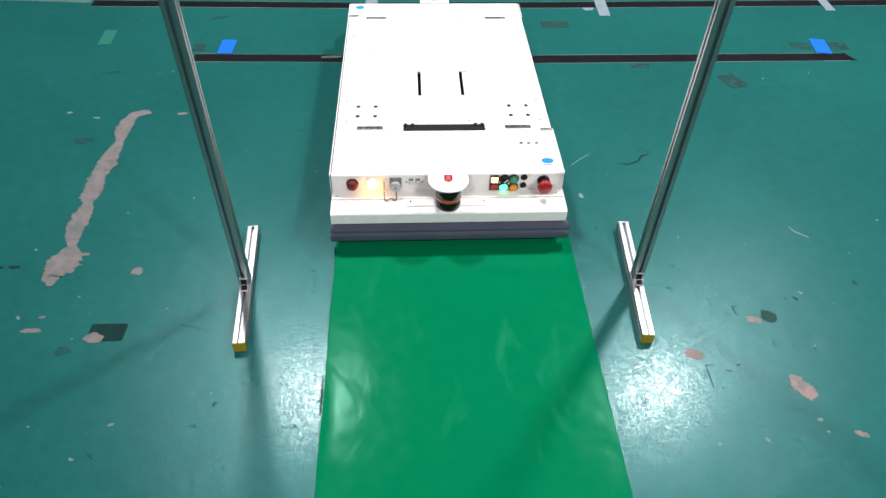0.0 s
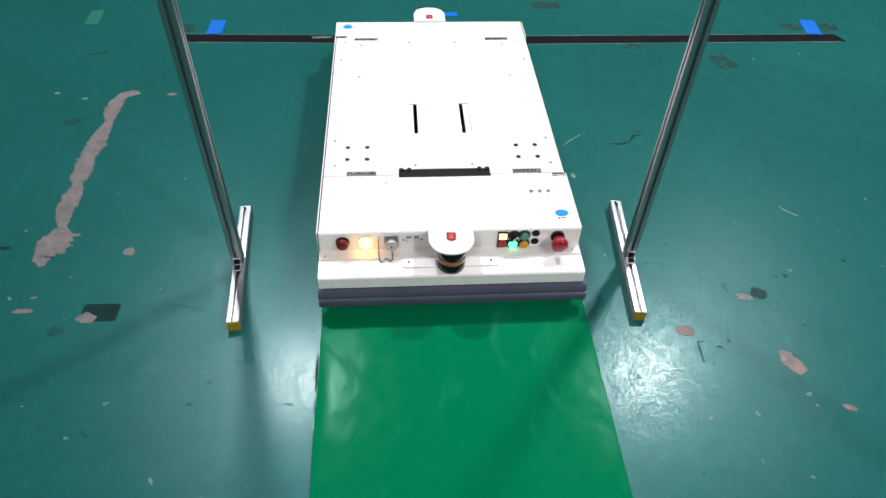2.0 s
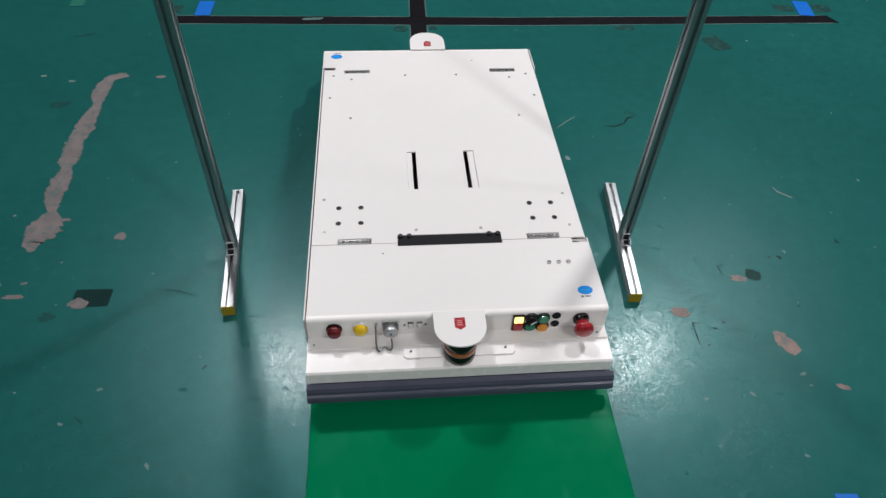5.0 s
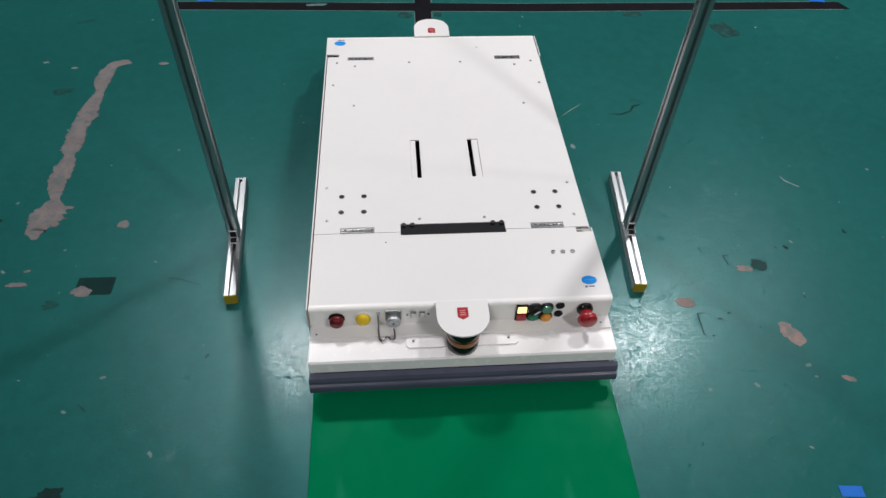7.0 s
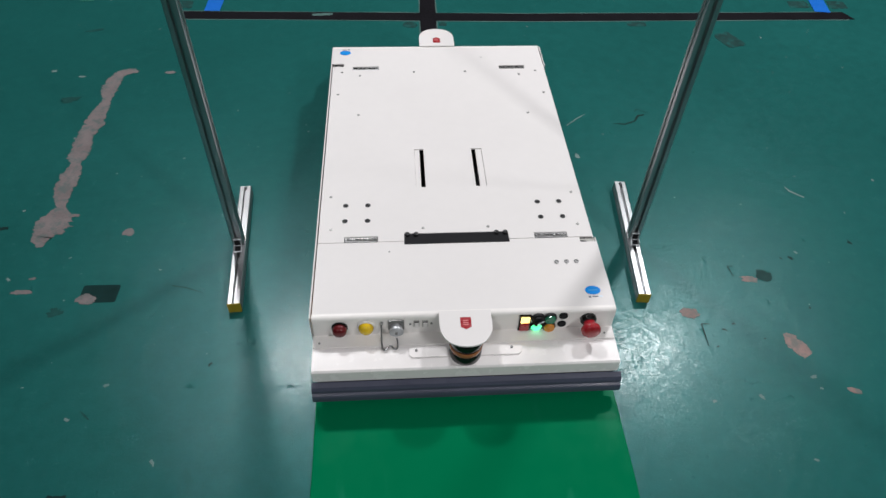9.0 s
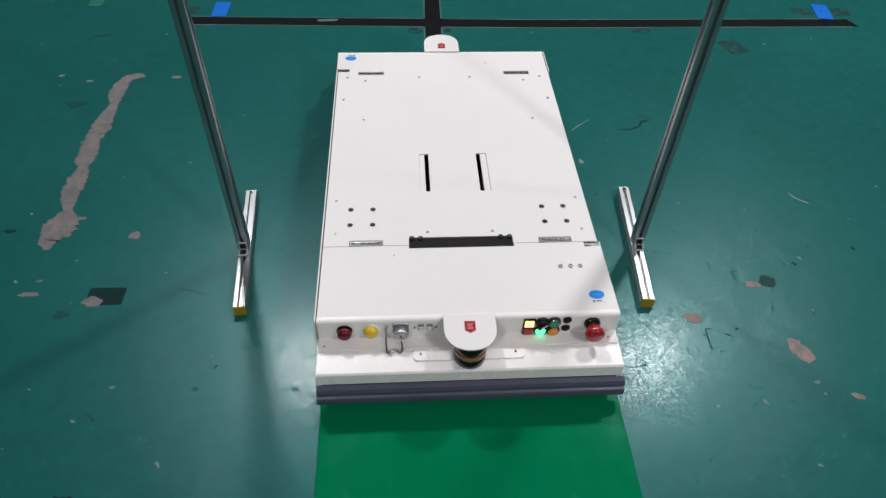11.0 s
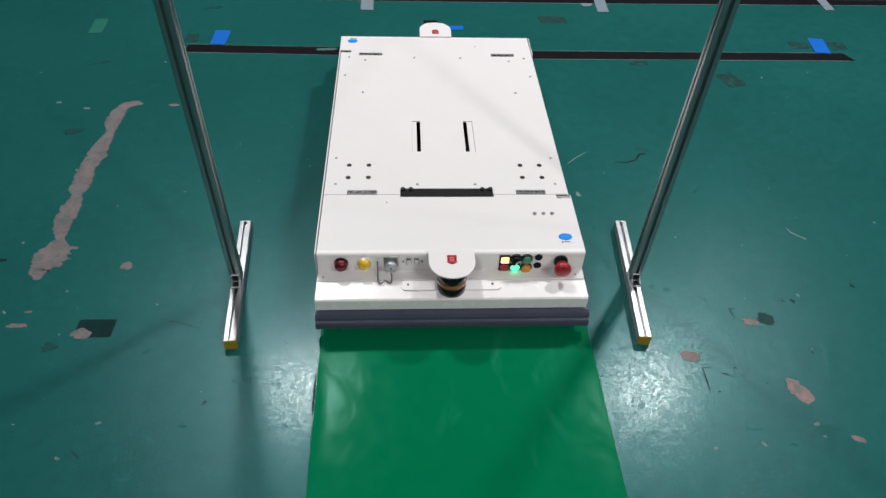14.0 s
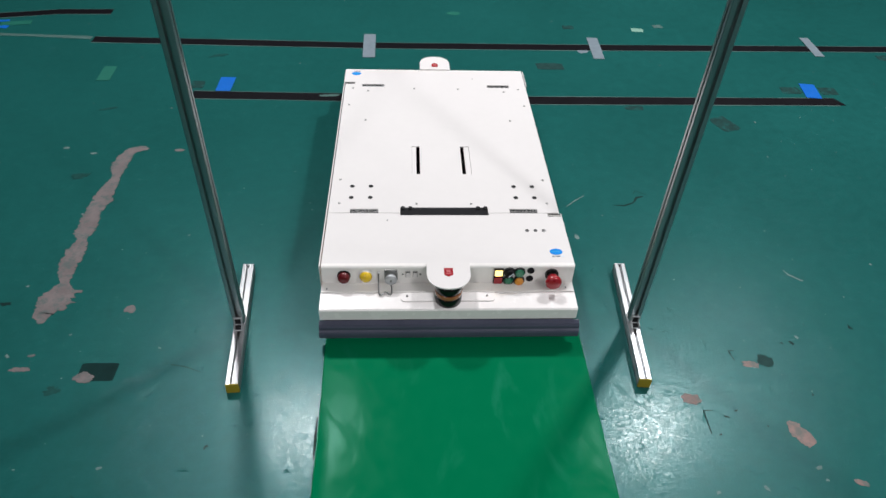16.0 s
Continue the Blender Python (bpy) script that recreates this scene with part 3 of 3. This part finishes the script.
# ---- aluminium posts on T-feet ----
def slotted_profile(length, s=0.03):
    """Square aluminium extrusion with a slot along every side, along z."""
    h, w, d, k = s / 2, 0.0041, s * 0.33, 0.0078
    side = [(-h + 0.0015, -h), (-w, -h), (-w, -h + 0.002), (-k, -h + 0.0022), (-w * 0.6, -h + d), (w * 0.6, -h + d), (k, -h + 0.0022), (w, -h + 0.002), (w, -h), (h - 0.0015, -h)]
    out = []
    for q in range(4):
        c, sn = math.cos(q * math.pi / 2), math.sin(q * math.pi / 2)
        out += [(x * c - y * sn, x * sn + y * c) for x, y in side]
    return prism(out, 0, length)


def post(x, y, foot_front, foot_rear, lean):
    root = empty("post_stand", "upright slotted aluminium post on a yellow-capped floor foot", "stand", "posts beside the lane", pose(x, y, 0))
    inv = Matrix.Translation((-x, -y, 0))
    f0, f1 = Vector((*foot_front, 0)), Vector((*foot_rear, 0))
    turn = math.degrees(math.atan2(f1.y - f0.y, f1.x - f0.x))
    lay = inv @ pose(f0.x, f0.y, 0.0152, 0, 0, turn) @ pose(0, 0, 0, 0, 90, 0)
    length = (f1 - f0).length
    part("foot", slotted_profile(length), ALU, root, "aluminium extrusion foot", m=lay)
    part("end_cap", box(-0.0152, 0.0152, -0.0152, 0.0152, -0.0035, 0.0, 0.001, 1), YELLOWCAP, root, "yellow plastic end cap", m=lay)
    part("end_cap", box(-0.0152, 0.0152, -0.0152, 0.0152, length, length + 0.0035, 0.001, 1), ALU, root, "plain end plate", m=lay)
    face = pose(0, 0, 0, 0, 0, turn - 90)
    part("upright", slotted_profile(1.3, 0.0278), ALU, root, "tall aluminium extrusion", m=pose(0, 0, 0.0305, 0, lean, 0) @ face)
    br = join(box(-0.0098, 0.0098, -0.0190, -0.0145, 0.031, 0.055, 0.0006, 1), box(-0.0098, 0.0098, -0.039, -0.0145, 0.0308, 0.0340, 0.0006, 1))
    for sx in (-0.0098, 0.0086):
        br = join(br, prism([(sx, -0.0145), (sx + 0.0012, -0.0145), (sx + 0.0012, -0.037), (sx, -0.037)], 0.034, 0.041))
    b = part("bracket", br, CAPALU, root, "small cast corner bracket", m=face)
    # no bolts: solid black pieces standing for the shade in the bracket's openings
    part("bolt", box(-0.0070, 0.0070, -0.0197, -0.0188, 0.0365, 0.0532), BLACK, b, "flat black piece drawn as the shade of a bracket opening", m=face)
    part("bolt", box(-0.0070, 0.0070, -0.0370, -0.0212, 0.0338, 0.0346), BLACK, b, "flat black piece drawn as the shade of a bracket opening", m=face)
    return root


post(-0.4995, 0.185, (-0.4825, -0.013), (-0.5122, 0.388), -0.15)
post(0.5055, 0.182, (0.4878, -0.012), (0.5185, 0.387), 0.3)

# ---- the transport robot ----
T = 0.171
YC = 0.35
agv = empty("transport_robot", "low white automated transport robot with grey bumper and control buttons", "robot")
HW = 0.317


def on_face(x, z, y=-0.1682):
    """A pose on the front panel, z axis pointing out of it."""
    return pose(x, y, z, 90, 0, 0)


def robot_end(m, seam, badge_y, grip, reach):
    """One end of the robot: nose, cover, bumper, scanner under its tab."""
    prof = [(-0.168, 0.113), (-0.250, 0.108), (-0.2535, 0.1045), (-0.2535, 0.074), (-0.02, 0.074), (-0.02, 0.113)]
    part("nose", extrude_x(prof, -0.314, 0.319), GLOSSWHITE, agv, "glossy white sheet-metal nose", m=m)
    fold = [(-0.155, T - 0.0042), (-0.1625, T - 0.0042), (-0.1650, T - 0.0062), (-0.1660, T - 0.009), (-0.1660, 0.1136), (-0.1985, 0.1125), (-0.1985, 0.1152),
            (-0.1690, 0.1160), (-0.1685, 0.119), (-0.1680, T - 0.0075), (-0.1668, T - 0.0035), (-0.1642, T - 0.0010), (-0.1605, T), (-0.155, T)]
    part("control_panel", extrude_x(fold, -0.3125, 0.317), PANEL, agv, "white folded control panel", m=m)
    cover = pierced_plate(-0.3118, 0.3165, -0.1551, seam - 0.0015, T - 0.0041, T - 0.0002, [(0.280, 0.3165, seam - 0.016, seam - 0.0015)])
    part("end_cover", cover, WHITE, agv, "white end cover plate", m=m)
    # a flat dark piece in the notch is the grip hole's shade
    part("grip_hole_shade", prism([(0.2815, seam - 0.0085), (0.2825, seam - 0.0120), (0.2850, seam - 0.0155), (0.2975, seam - 0.0155), (0.2965, seam - 0.0105), (0.290, seam - 0.0085)], T - grip, T - grip + 0.0008), INNER, agv, "flat dark piece drawn as the grip hole's shade", m=m)
    part("grip_plate", box(0.280, 0.316, seam - 0.016, seam - 0.002, T - grip - 0.004, T - grip), GREYPLASTIC, agv, m=m)
    prof = [(-0.2545, 0.0725), (-0.2570, 0.0722), (-0.2650, 0.0682), (-0.2690, 0.0615), (-0.2694, 0.0535), (-0.2740, 0.0505), (-0.2760, 0.0455), (-0.2760, 0.033), (-0.272, 0.027), (-0.262, 0.026), (-0.2545, 0.026)]
    part("bumper", extrude_x(prof, -0.3165, 0.3265), RUBBER, agv, "slate grey rubber bumper strip", m=m)
    part("skirt", box(-0.305, 0.31, -0.254, -0.10, 0.018, 0.0735), BLACK, agv, m=m)
    arc = [(0.0535 * math.cos(a), -0.198 + 0.0535 * math.sin(a)) for a in [math.pi + math.pi * k / 24 for k in range(25)]]
    arc = [(x, (y if y > -0.24 else -0.24 + (y + 0.24) * 0.8) - reach) for x, y in arc]
    tab = prism([(-0.0535, -0.160), *arc, (0.0535, -0.160)], T + 0.001, T + 0.0045)
    cv = part("scanner_cover", tab, WHITE, agv, "rounded white cover tab", m=m)
    tag = prism([(-0.0110, -0.178), (-0.0110, -0.2015), (0.0, -0.208), (0.0110, -0.2015), (0.0110, -0.178)], T + 0.0045, T + 0.0052)
    lab = part("badge", tag, RED, cv, "red arrow-shaped badge", m=m)
    for k in range(3):
        part("print", box(-0.0055, 0.0055, -0.1975 + 0.005 * k, -0.1953 + 0.005 * k, T + 0.0052, T + 0.0054), PINKTEXT, lab, m=m)
    seat = prism([(-0.116, -0.170), (-0.116, -0.222), (-0.110, -0.228), (0.110, -0.228), (0.116, -0.222), (0.116, -0.170)], 0.108, 0.1128)
    part("scanner_plate", seat, GLOSSWHITE, agv, "white mounting plate", m=m)
    body = lathe([(0.0315, 0.104), (0.0335, 0.106), (0.0335, 0.131), (0.0325, 0.132), (0.0325, 0.146), (0.0335, 0.147), (0.0335, 0.168), (0.031, 0.1705)], 32, pose(0, -0.2165, 0))
    sc = part("laser_scanner", body, GLOSSBLACK, agv, "glossy black round laser scanner", True, m)
    part("window_band", lathe([(0.0330, 0.1330), (0.0341, 0.1345), (0.0341, 0.1435), (0.0330, 0.1450)], 32, pose(0, -0.2165, 0)), AMBERBAND, sc, "orange window band", True, m)
    # sticker with an unreadable line of print beneath it
    by = badge_y
    oval = [(0.278 + 0.0165 * math.cos(a), by + 0.0115 * math.sin(a)) for a in [2 * math.pi * k / 28 for k in range(28)]]
    st = part("sticker", prism(oval, T, T + 0.0006), BLUE, agv, "blue oval sticker", m=m)
    part("print", box(0.268, 0.288, by - 0.0015, by + 0.0015, T + 0.0006, T + 0.0009), BLUEPRINT, st, m=m)
    part("print", box(0.266, 0.271, by - 0.020, by - 0.015, T, T + 0.0004), DARKTEXT, agv, m=m)
    part("print", box(0.274, 0.286, by - 0.0185, by - 0.0155, T, T + 0.0004), DARKTEXT, agv, m=m)
    part("print", box(0.288, 0.296, by - 0.0195, by - 0.0145, T, T + 0.0004), PALETEXT, agv, m=m)
    for hx in (-0.216, 0.216):
        hg = part("hinge", box(hx - 0.037, hx + 0.037, seam + 0.0015, seam + 0.0165, T - 0.006, T - 0.0012, 0.0006, 1), CAPALU if reach and hx > 0 else DARKSTEEL, agv, "dull zinc hinge", m=m)
        part("hinge_pin", cyl(0.0034, 0.0034, -0.034, 0.034, 10, pose(hx, seam + 0.009, T - 0.001, 0, 90, 0)), STEEL, hg, m=m)


def knob(parent_name, x, z, bezel_r, cap_r, cap_mat, label, depth=0.008):
    b = part(parent_name, lathe([(bezel_r, 0), (bezel_r, depth * 0.6), (bezel_r * 0.93, depth * 0.75), (cap_r, depth * 0.75), (cap_r * 0.98, depth * 0.3)], 22, on_face(x, z)), KNOBBLACK, agv, label)
    part("cap", lathe([(cap_r * 0.97, depth * 0.3), (cap_r * 0.97, depth * 1.15), (cap_r * 0.85, depth * 1.35)], 22, on_face(x, z)), cap_mat, b, smooth=False)
    return b


def dome(name, x, z, mat, label):
    b = part(name, lathe([(0.0165, 0), (0.0165, 0.003), (0.015, 0.0042)], 26, on_face(x, z)), GLOSSBLACK, agv, label)
    part("lens", lathe([(0.0148, 0.003), (0.0148, 0.010), (0.0138, 0.015), (0.011, 0.0185), (0.006, 0.0202)], 26, on_face(x, z)), mat, b, smooth=True)
    return b


def on_off_lens(name, r, depth, x, z, lit, plain, parent):
    """A round lens, half of it lit; its turn in the bezel about its upright axis stands in for switching."""
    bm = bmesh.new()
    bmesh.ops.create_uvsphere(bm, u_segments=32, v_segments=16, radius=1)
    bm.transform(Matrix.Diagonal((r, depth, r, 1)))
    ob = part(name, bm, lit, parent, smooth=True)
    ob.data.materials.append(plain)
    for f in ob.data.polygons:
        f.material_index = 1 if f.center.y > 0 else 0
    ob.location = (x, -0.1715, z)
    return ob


def robot():
    turn = Matrix.Translation((0, 2 * YC, 0)) @ pose(0, 0, 0, 0, 0, 180)
    robot_end(Matrix.Identity(4), 0.044, -0.114, 0.0048, 0.0)
    robot_end(turn, -0.054, -0.130, 0.03, 0.010)
    # hull, and its inside coloured near black as shade under the openings
    ends = (-0.164, 0.0435, 2 * YC + 0.0555, 2 * YC + 0.164)
    for x0, x1, y0, y1 in ((-0.318, -0.3148, ends[0], ends[3]), (0.316, 0.3185, ends[0], ends[1]), (0.3108, 0.3133, ends[1] - 0.003, ends[2] + 0.003), (0.316, 0.3185, ends[2], ends[3])):
        part("side_wall", box(x0, x1, y0, y1, 0.045, T - 0.0015, 0.0006, 1), WHITE, agv, "white sheet-metal side wall")
    part("inner_tray", box(-HW + 0.004, HW - 0.004, -0.160, 2 * YC + 0.160, 0.04, 0.125), INNER, agv, "robot inside, coloured near black as shade under the openings")
    part("underside", box(-0.30, 0.30, -0.22, 2 * YC + 0.22, 0.016, 0.039), BLACK, agv)
    for x in (-0.24, 0.24):
        for y in (-0.12, 2 * YC + 0.12):
            part("wheel", cyl(0.0252, 0.0252, -0.014, 0.014, 24, pose(x, y, 0.0256, 0, 90, 0), 0.002), BLACK, agv, "black rubber castor wheel", True)
    # lid with its openings; the hinges of both ends sit in notches at its edges
    Y0, Y1 = 0.0455, 2 * YC + 0.0549
    slots = [(-0.0860, -0.0625, 0.223, 0.368), (0.0605, 0.0875, 0.223, 0.368)]
    holes = [*slots, (-0.119, 0.119, 0.0445, 0.0675)]
    for hx in (-0.216, 0.216):
        holes += [(hx - 0.038, hx + 0.038, Y0 - 0.001, 0.0612), (hx - 0.038, hx + 0.038, 2 * YC + 0.0368, Y1 + 0.001)]
    part("lid", pierced_plate(-0.3118, 0.3105, Y0, Y1, T - 0.004, T, holes), WHITE, agv, "large white lid plate")
    for sx, x0, x1 in ((-1, -0.0855, -0.0730), (1, 0.0715, 0.0870)):
        part("slot_strip", box(x0, x1, 0.2235, 0.3675, T - 0.008, T - 0.0025), WHITE, agv, "white strip in a slot")
    bar = part("rubber_bar", box(-0.1185, 0.1185, 0.035, 0.0672, T - 0.0075, T - 0.0015), BLACK, agv, "black rubber bar")
    part("bar_edge", box(-0.119, 0.119, 0.034, 0.0423, T + 0.0002, T + 0.0010), BLACK, agv)
    for x in (-0.112, -0.092, 0.092, 0.112):
        part("bolt", cyl(0.0062, 0.0055, T - 0.0015, T + 0.0035, 14, pose(x, 0.064, 0), 0.0008), BLACKBOLT, bar, "dark bolt head")
    for sx in (-1, 1):
        for x in (0.202, 0.254):
            for y in (0.111, 0.1625):
                ring = lathe([(0.0068, T - 0.001), (0.0068, T + 0.0008), (0.0056, T + 0.0008), (0.0056, T + 0.0003)], 18, pose(sx * x, y, 0))
                h = part("threaded_hole", ring, DARKSTEEL, agv, "threaded steel insert")
                # solid disc, its black colour standing for the shade down the hole
                part("bore_shade", cyl(0.0057, 0.0057, T - 0.002, T + 0.0006, 14, pose(sx * x, y, 0)), INNER, h)
    screws = [(0.291, 0.614), (0.232, 0.518), (0.284, 0.725), (0.232, 0.707), (0.075, 0.7245), (0.290, 0.194), (0.285, 0.085), (0.075, 0.0835)]
    for x, y in screws:
        for sx in (-1, 1):
            part("screw", cyl(0.0040, 0.0032, T - 0.0005, T + 0.0013, 12, pose(sx * x, y, 0)), SCREWMETAL, agv, "small screw head")
    for x, y in ((-0.153, 0.013), (0.13, 0.80)):
        part("screw", cyl(0.002, 0.0016, T - 0.0005, T + 0.0008, 8, pose(x, y, 0)), DARKSTEEL, agv, "small screw head")
    # three small cable rings on the front cover
    for x in (0.215, 0.237, 0.259):
        part("status_light", lathe([(0.0052, T), (0.0052, T + 0.0012), (0.0032, T + 0.0016), (0.0030, T + 0.0008)], 16, pose(x, -0.031, 0)), DARKSTEEL, agv, "tiny steel ringed light")
    # control panel, from one side to the other
    dome("signal_lamp", -0.257, 0.143, REDLENS, "dark red signal lamp")
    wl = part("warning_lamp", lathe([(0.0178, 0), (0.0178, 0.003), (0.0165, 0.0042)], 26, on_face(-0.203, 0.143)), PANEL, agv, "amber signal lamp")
    amber = on_off_lens("lens", 0.0160, 0.0160, -0.203, 0.143, AMBERLIT, AMBERLENS, wl)
    fl = part("charging_socket", box(-0.0165, 0.0165, -0.0165, 0.0165, 0, 0.0035, 0.001, 1), SCREWMETAL, agv, "round metal socket on a square flange", m=on_face(-0.141, 0.147))
    part("socket_cap", lathe([(0.0118, 0.0035), (0.0118, 0.011), (0.0148, 0.0115), (0.0148, 0.0165), (0.0128, 0.018), (0.0110, 0.0172), (0.0104, 0.0188)], 24, on_face(-0.141, 0.1405)), CAPALU, fl, "screwed metal cap")
    part("cap_mark", box(-0.0025, 0.0025, -0.004, 0.004, 0.0188, 0.0194), DARKSTEEL, fl, m=on_face(-0.141, 0.1405))
    for sx in (-1, 1):
        for sz in (-1, 1):
            part("flange_screw", cyl(0.0030, 0.0028, 0.0035, 0.0052, 10, on_face(-0.141 + sx * 0.0128, 0.147 + sz * 0.0128)), DARKSTEEL, fl)
    part("chain_lug", box(-0.0035, 0.0035, -0.005, 0.005, 0, 0.003, 0.0006, 1), STEEL, agv, m=on_face(-0.171, 0.153))
    pts = [(-0.172, -0.171, 0.150), (-0.172, -0.176, 0.132), (-0.172, -0.190, 0.1170), (-0.170, -0.206, 0.1150), (-0.165, -0.2105, 0.1145), (-0.160, -0.2055, 0.1150), (-0.156, -0.200, 0.1155),
           (-0.151, -0.2015, 0.1155), (-0.147, -0.2075, 0.1150), (-0.142, -0.2085, 0.1150), (-0.139, -0.203, 0.1155), (-0.139, -0.195, 0.124), (-0.141, -0.190, 0.133)]
    fine = []
    for a, c in zip(pts, pts[1:]):
        fine += [Vector(a).lerp(Vector(c), k / 4) for k in range(4)]
    part("chain", tube(fine, 0.0018, 6), DARKSTEEL, agv, "thin metal chain")
    for x in (-0.099, -0.081):
        sw = part("switch", box(-0.006, 0.006, -0.010, 0.010, 0, 0.0025, 0.0006, 1), GREYPLASTIC, agv, "small rocker switch", m=on_face(x, 0.148))
        part("rocker", box(-0.0048, 0.0048, -0.0085, 0.0045, 0.0025, 0.006, 0.001, 1), WHITE, sw, m=on_face(x, 0.148))
        part("slot", box(-0.0052, 0.0052, 0.0050, 0.0092, 0.0024, 0.0030), DARKSTEEL, sw, m=on_face(x, 0.148))
    for x in (-0.112, -0.068):
        part("screw", cyl(0.0026, 0.0022, 0, 0.0016, 10, on_face(x, 0.146)), DARKSTEEL, agv)
    for x, y in ((-0.300, -0.188), (0.298, -0.186), (-0.101, -0.212), (0.097, -0.212)):
        part("screw", cyl(0.0028, 0.0022, 0.1128, 0.1162, 10, pose(x, y, 0)), DARKSTEEL, agv, "small screw head")
    pb = part("push_button", box(-0.0125, 0.0125, -0.0385, 0.0125, 0, 0.004, 0.001, 1), GLOSSBLACK, agv, "double square push button", m=on_face(0.127, 0.1535))
    part("lit_cap", box(-0.0095, 0.0095, -0.0095, 0.0085, 0.004, 0.008, 0.0012, 1), YELLOWLIT, pb, "lit yellow cap", m=on_face(0.127, 0.1535))
    part("red_cap", box(-0.0098, 0.0098, -0.0355, -0.0155, 0.004, 0.008, 0.0012, 1), RED, pb, "red cap", m=on_face(0.127, 0.1535))
    ks = knob("key_switch", 0.154, 0.154, 0.0142, 0.0108, KNOBBLACK, "black selector switch")
    part("lever", box(-0.0035, 0.0035, -0.0115, 0.0115, 0.006, 0.017, 0.0012, 1), BLACK, ks, m=on_face(0.154, 0.154) @ pose(0, 0, 0, 0, 0, -45))
    part("mark", box(-0.0014, 0.0014, -0.0045, 0.0112, 0.017, 0.0176), PALETEXT, ks, m=on_face(0.154, 0.154) @ pose(0, 0, 0, 0, 0, -45))
    knob("push_button", 0.179, 0.154, 0.0142, 0.0118, GREENCAP, "green push button in a black ring")
    ring = lathe([(0.0142, 0), (0.0142, 0.0048), (0.0134, 0.006), (0.0119, 0.006), (0.0117, 0.0024)], 22, on_face(0.153, 0.127))
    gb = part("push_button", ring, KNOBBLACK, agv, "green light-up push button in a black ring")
    green = on_off_lens("cap", 0.0116, 0.0090, 0.153, 0.127, GREENLIT, GREENCAP, gb)
    knob("push_button", 0.180, 0.126, 0.0142, 0.0118, ORANGECAP, "orange push button in a black ring")
    for z in (0.158, 0.131):
        part("buzzer", lathe([(0.0092, 0), (0.0092, 0.003), (0.0075, 0.0045), (0.003, 0.0045)], 20, on_face(0.207, z)), BLACK, agv, "round black buzzer")
    es = part("emergency_stop", lathe([(0.017, 0), (0.017, 0.006), (0.0155, 0.008), (0.0135, 0.008), (0.0135, 0.013)], 26, on_face(0.261, 0.146)), GLOSSBLACK, agv, "emergency stop button")
    part("mushroom", lathe([(0.0125, 0.011), (0.0125, 0.020), (0.0145, 0.023), (0.0195, 0.026), (0.0205, 0.030), (0.0195, 0.036), (0.0165, 0.039), (0.008, 0.0405)], 32, on_face(0.261, 0.146)), RED, es, "red mushroom head", True)
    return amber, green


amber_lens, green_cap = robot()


def on_off_rows(lens, changes):
    """Rows for a lens whose half turn at each of the given times stands in for switching the light."""
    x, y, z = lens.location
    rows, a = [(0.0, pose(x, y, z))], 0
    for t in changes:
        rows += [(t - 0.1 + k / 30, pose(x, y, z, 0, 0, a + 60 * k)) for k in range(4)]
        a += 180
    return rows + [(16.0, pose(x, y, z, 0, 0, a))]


def motions():
    # these half turns stand in for the two lights going on and off
    walk(amber_lens, on_off_rows(amber_lens, [4.0]))
    walk(green_cap, on_off_rows(green_cap, [4.0, 8.8, 14.7]))
    walk(agv, [
        (0.0, pose(0.0218, 0.6002, 0, 0, 0, 0.28)),
        (0.5, pose(0.0235, 0.5224, 0, 0, 0, 0.25)),
        (1.0, pose(0.0260, 0.4476, 0, 0, 0, 0.46)),
        (1.5, pose(0.0266, 0.3700, 0, 0, 0, 0.38)),
        (2.0, pose(0.0295, 0.3011, 0, 0, 0, 0.54)),
        (2.5, pose(0.0295, 0.2273, 0, 0, 0, 0.50)),
        (3.0, pose(0.0316, 0.1488, 0, 0, 0, 0.55)),
        (3.5, pose(0.0327, 0.0757, 0, 0, 0, 0.54)),
        (4.0, pose(0.0347, -0.0004, 0, 0, 0, 0.65)),
        (4.2, pose(0.0347, -0.0004, 0, 0, 0, 0.65)),
        (6.5, pose(0.0347, -0.0004, 0, 0, 0, 0.65)),
        (7.0, pose(0.0347, -0.0004, 0, 0, 0, 0.65)),
        (7.5, pose(0.0347, -0.0004, 0, 0, 0, 0.65)),
        (8.0, pose(0.0347, -0.0004, 0, 0, 0, 0.65)),
        (8.5, pose(0.0347, -0.0004, 0, 0, 0, 0.65)),
        (9.0, pose(0.0347, -0.0004, 0, 0, 0, 0.65)),
        (11.3, pose(0.0347, -0.0004, 0, 0, 0, 0.65)),
        (11.5, pose(0.0358, 0.0018, 0, 0, 0, 0.79)),
        (12.0, pose(0.0375, 0.0207, 0, 0, 0, 0.90)),
        (12.5, pose(0.0347, 0.0666, 0, 0, 0, 0.71)),
        (13.0, pose(0.0324, 0.1397, 0, 0, 0, 0.61)),
        (13.5, pose(0.0291, 0.2172, 0, 0, 0, 0.49)),
        (14.0, pose(0.0267, 0.2932, 0, 0, 0, 0.29)),
        (14.5, pose(0.0252, 0.3705, 0, 0, 0, 0.45)),
        (15.0, pose(0.0210, 0.3964, 0, 0, 0, 0.03)),
        (15.5, pose(0.0221, 0.3961, 0, 0, 0, 0.04)),
        (16.0, pose(0.0223, 0.3963, 0, 0, 0, 0.04)),
    ])


motions()
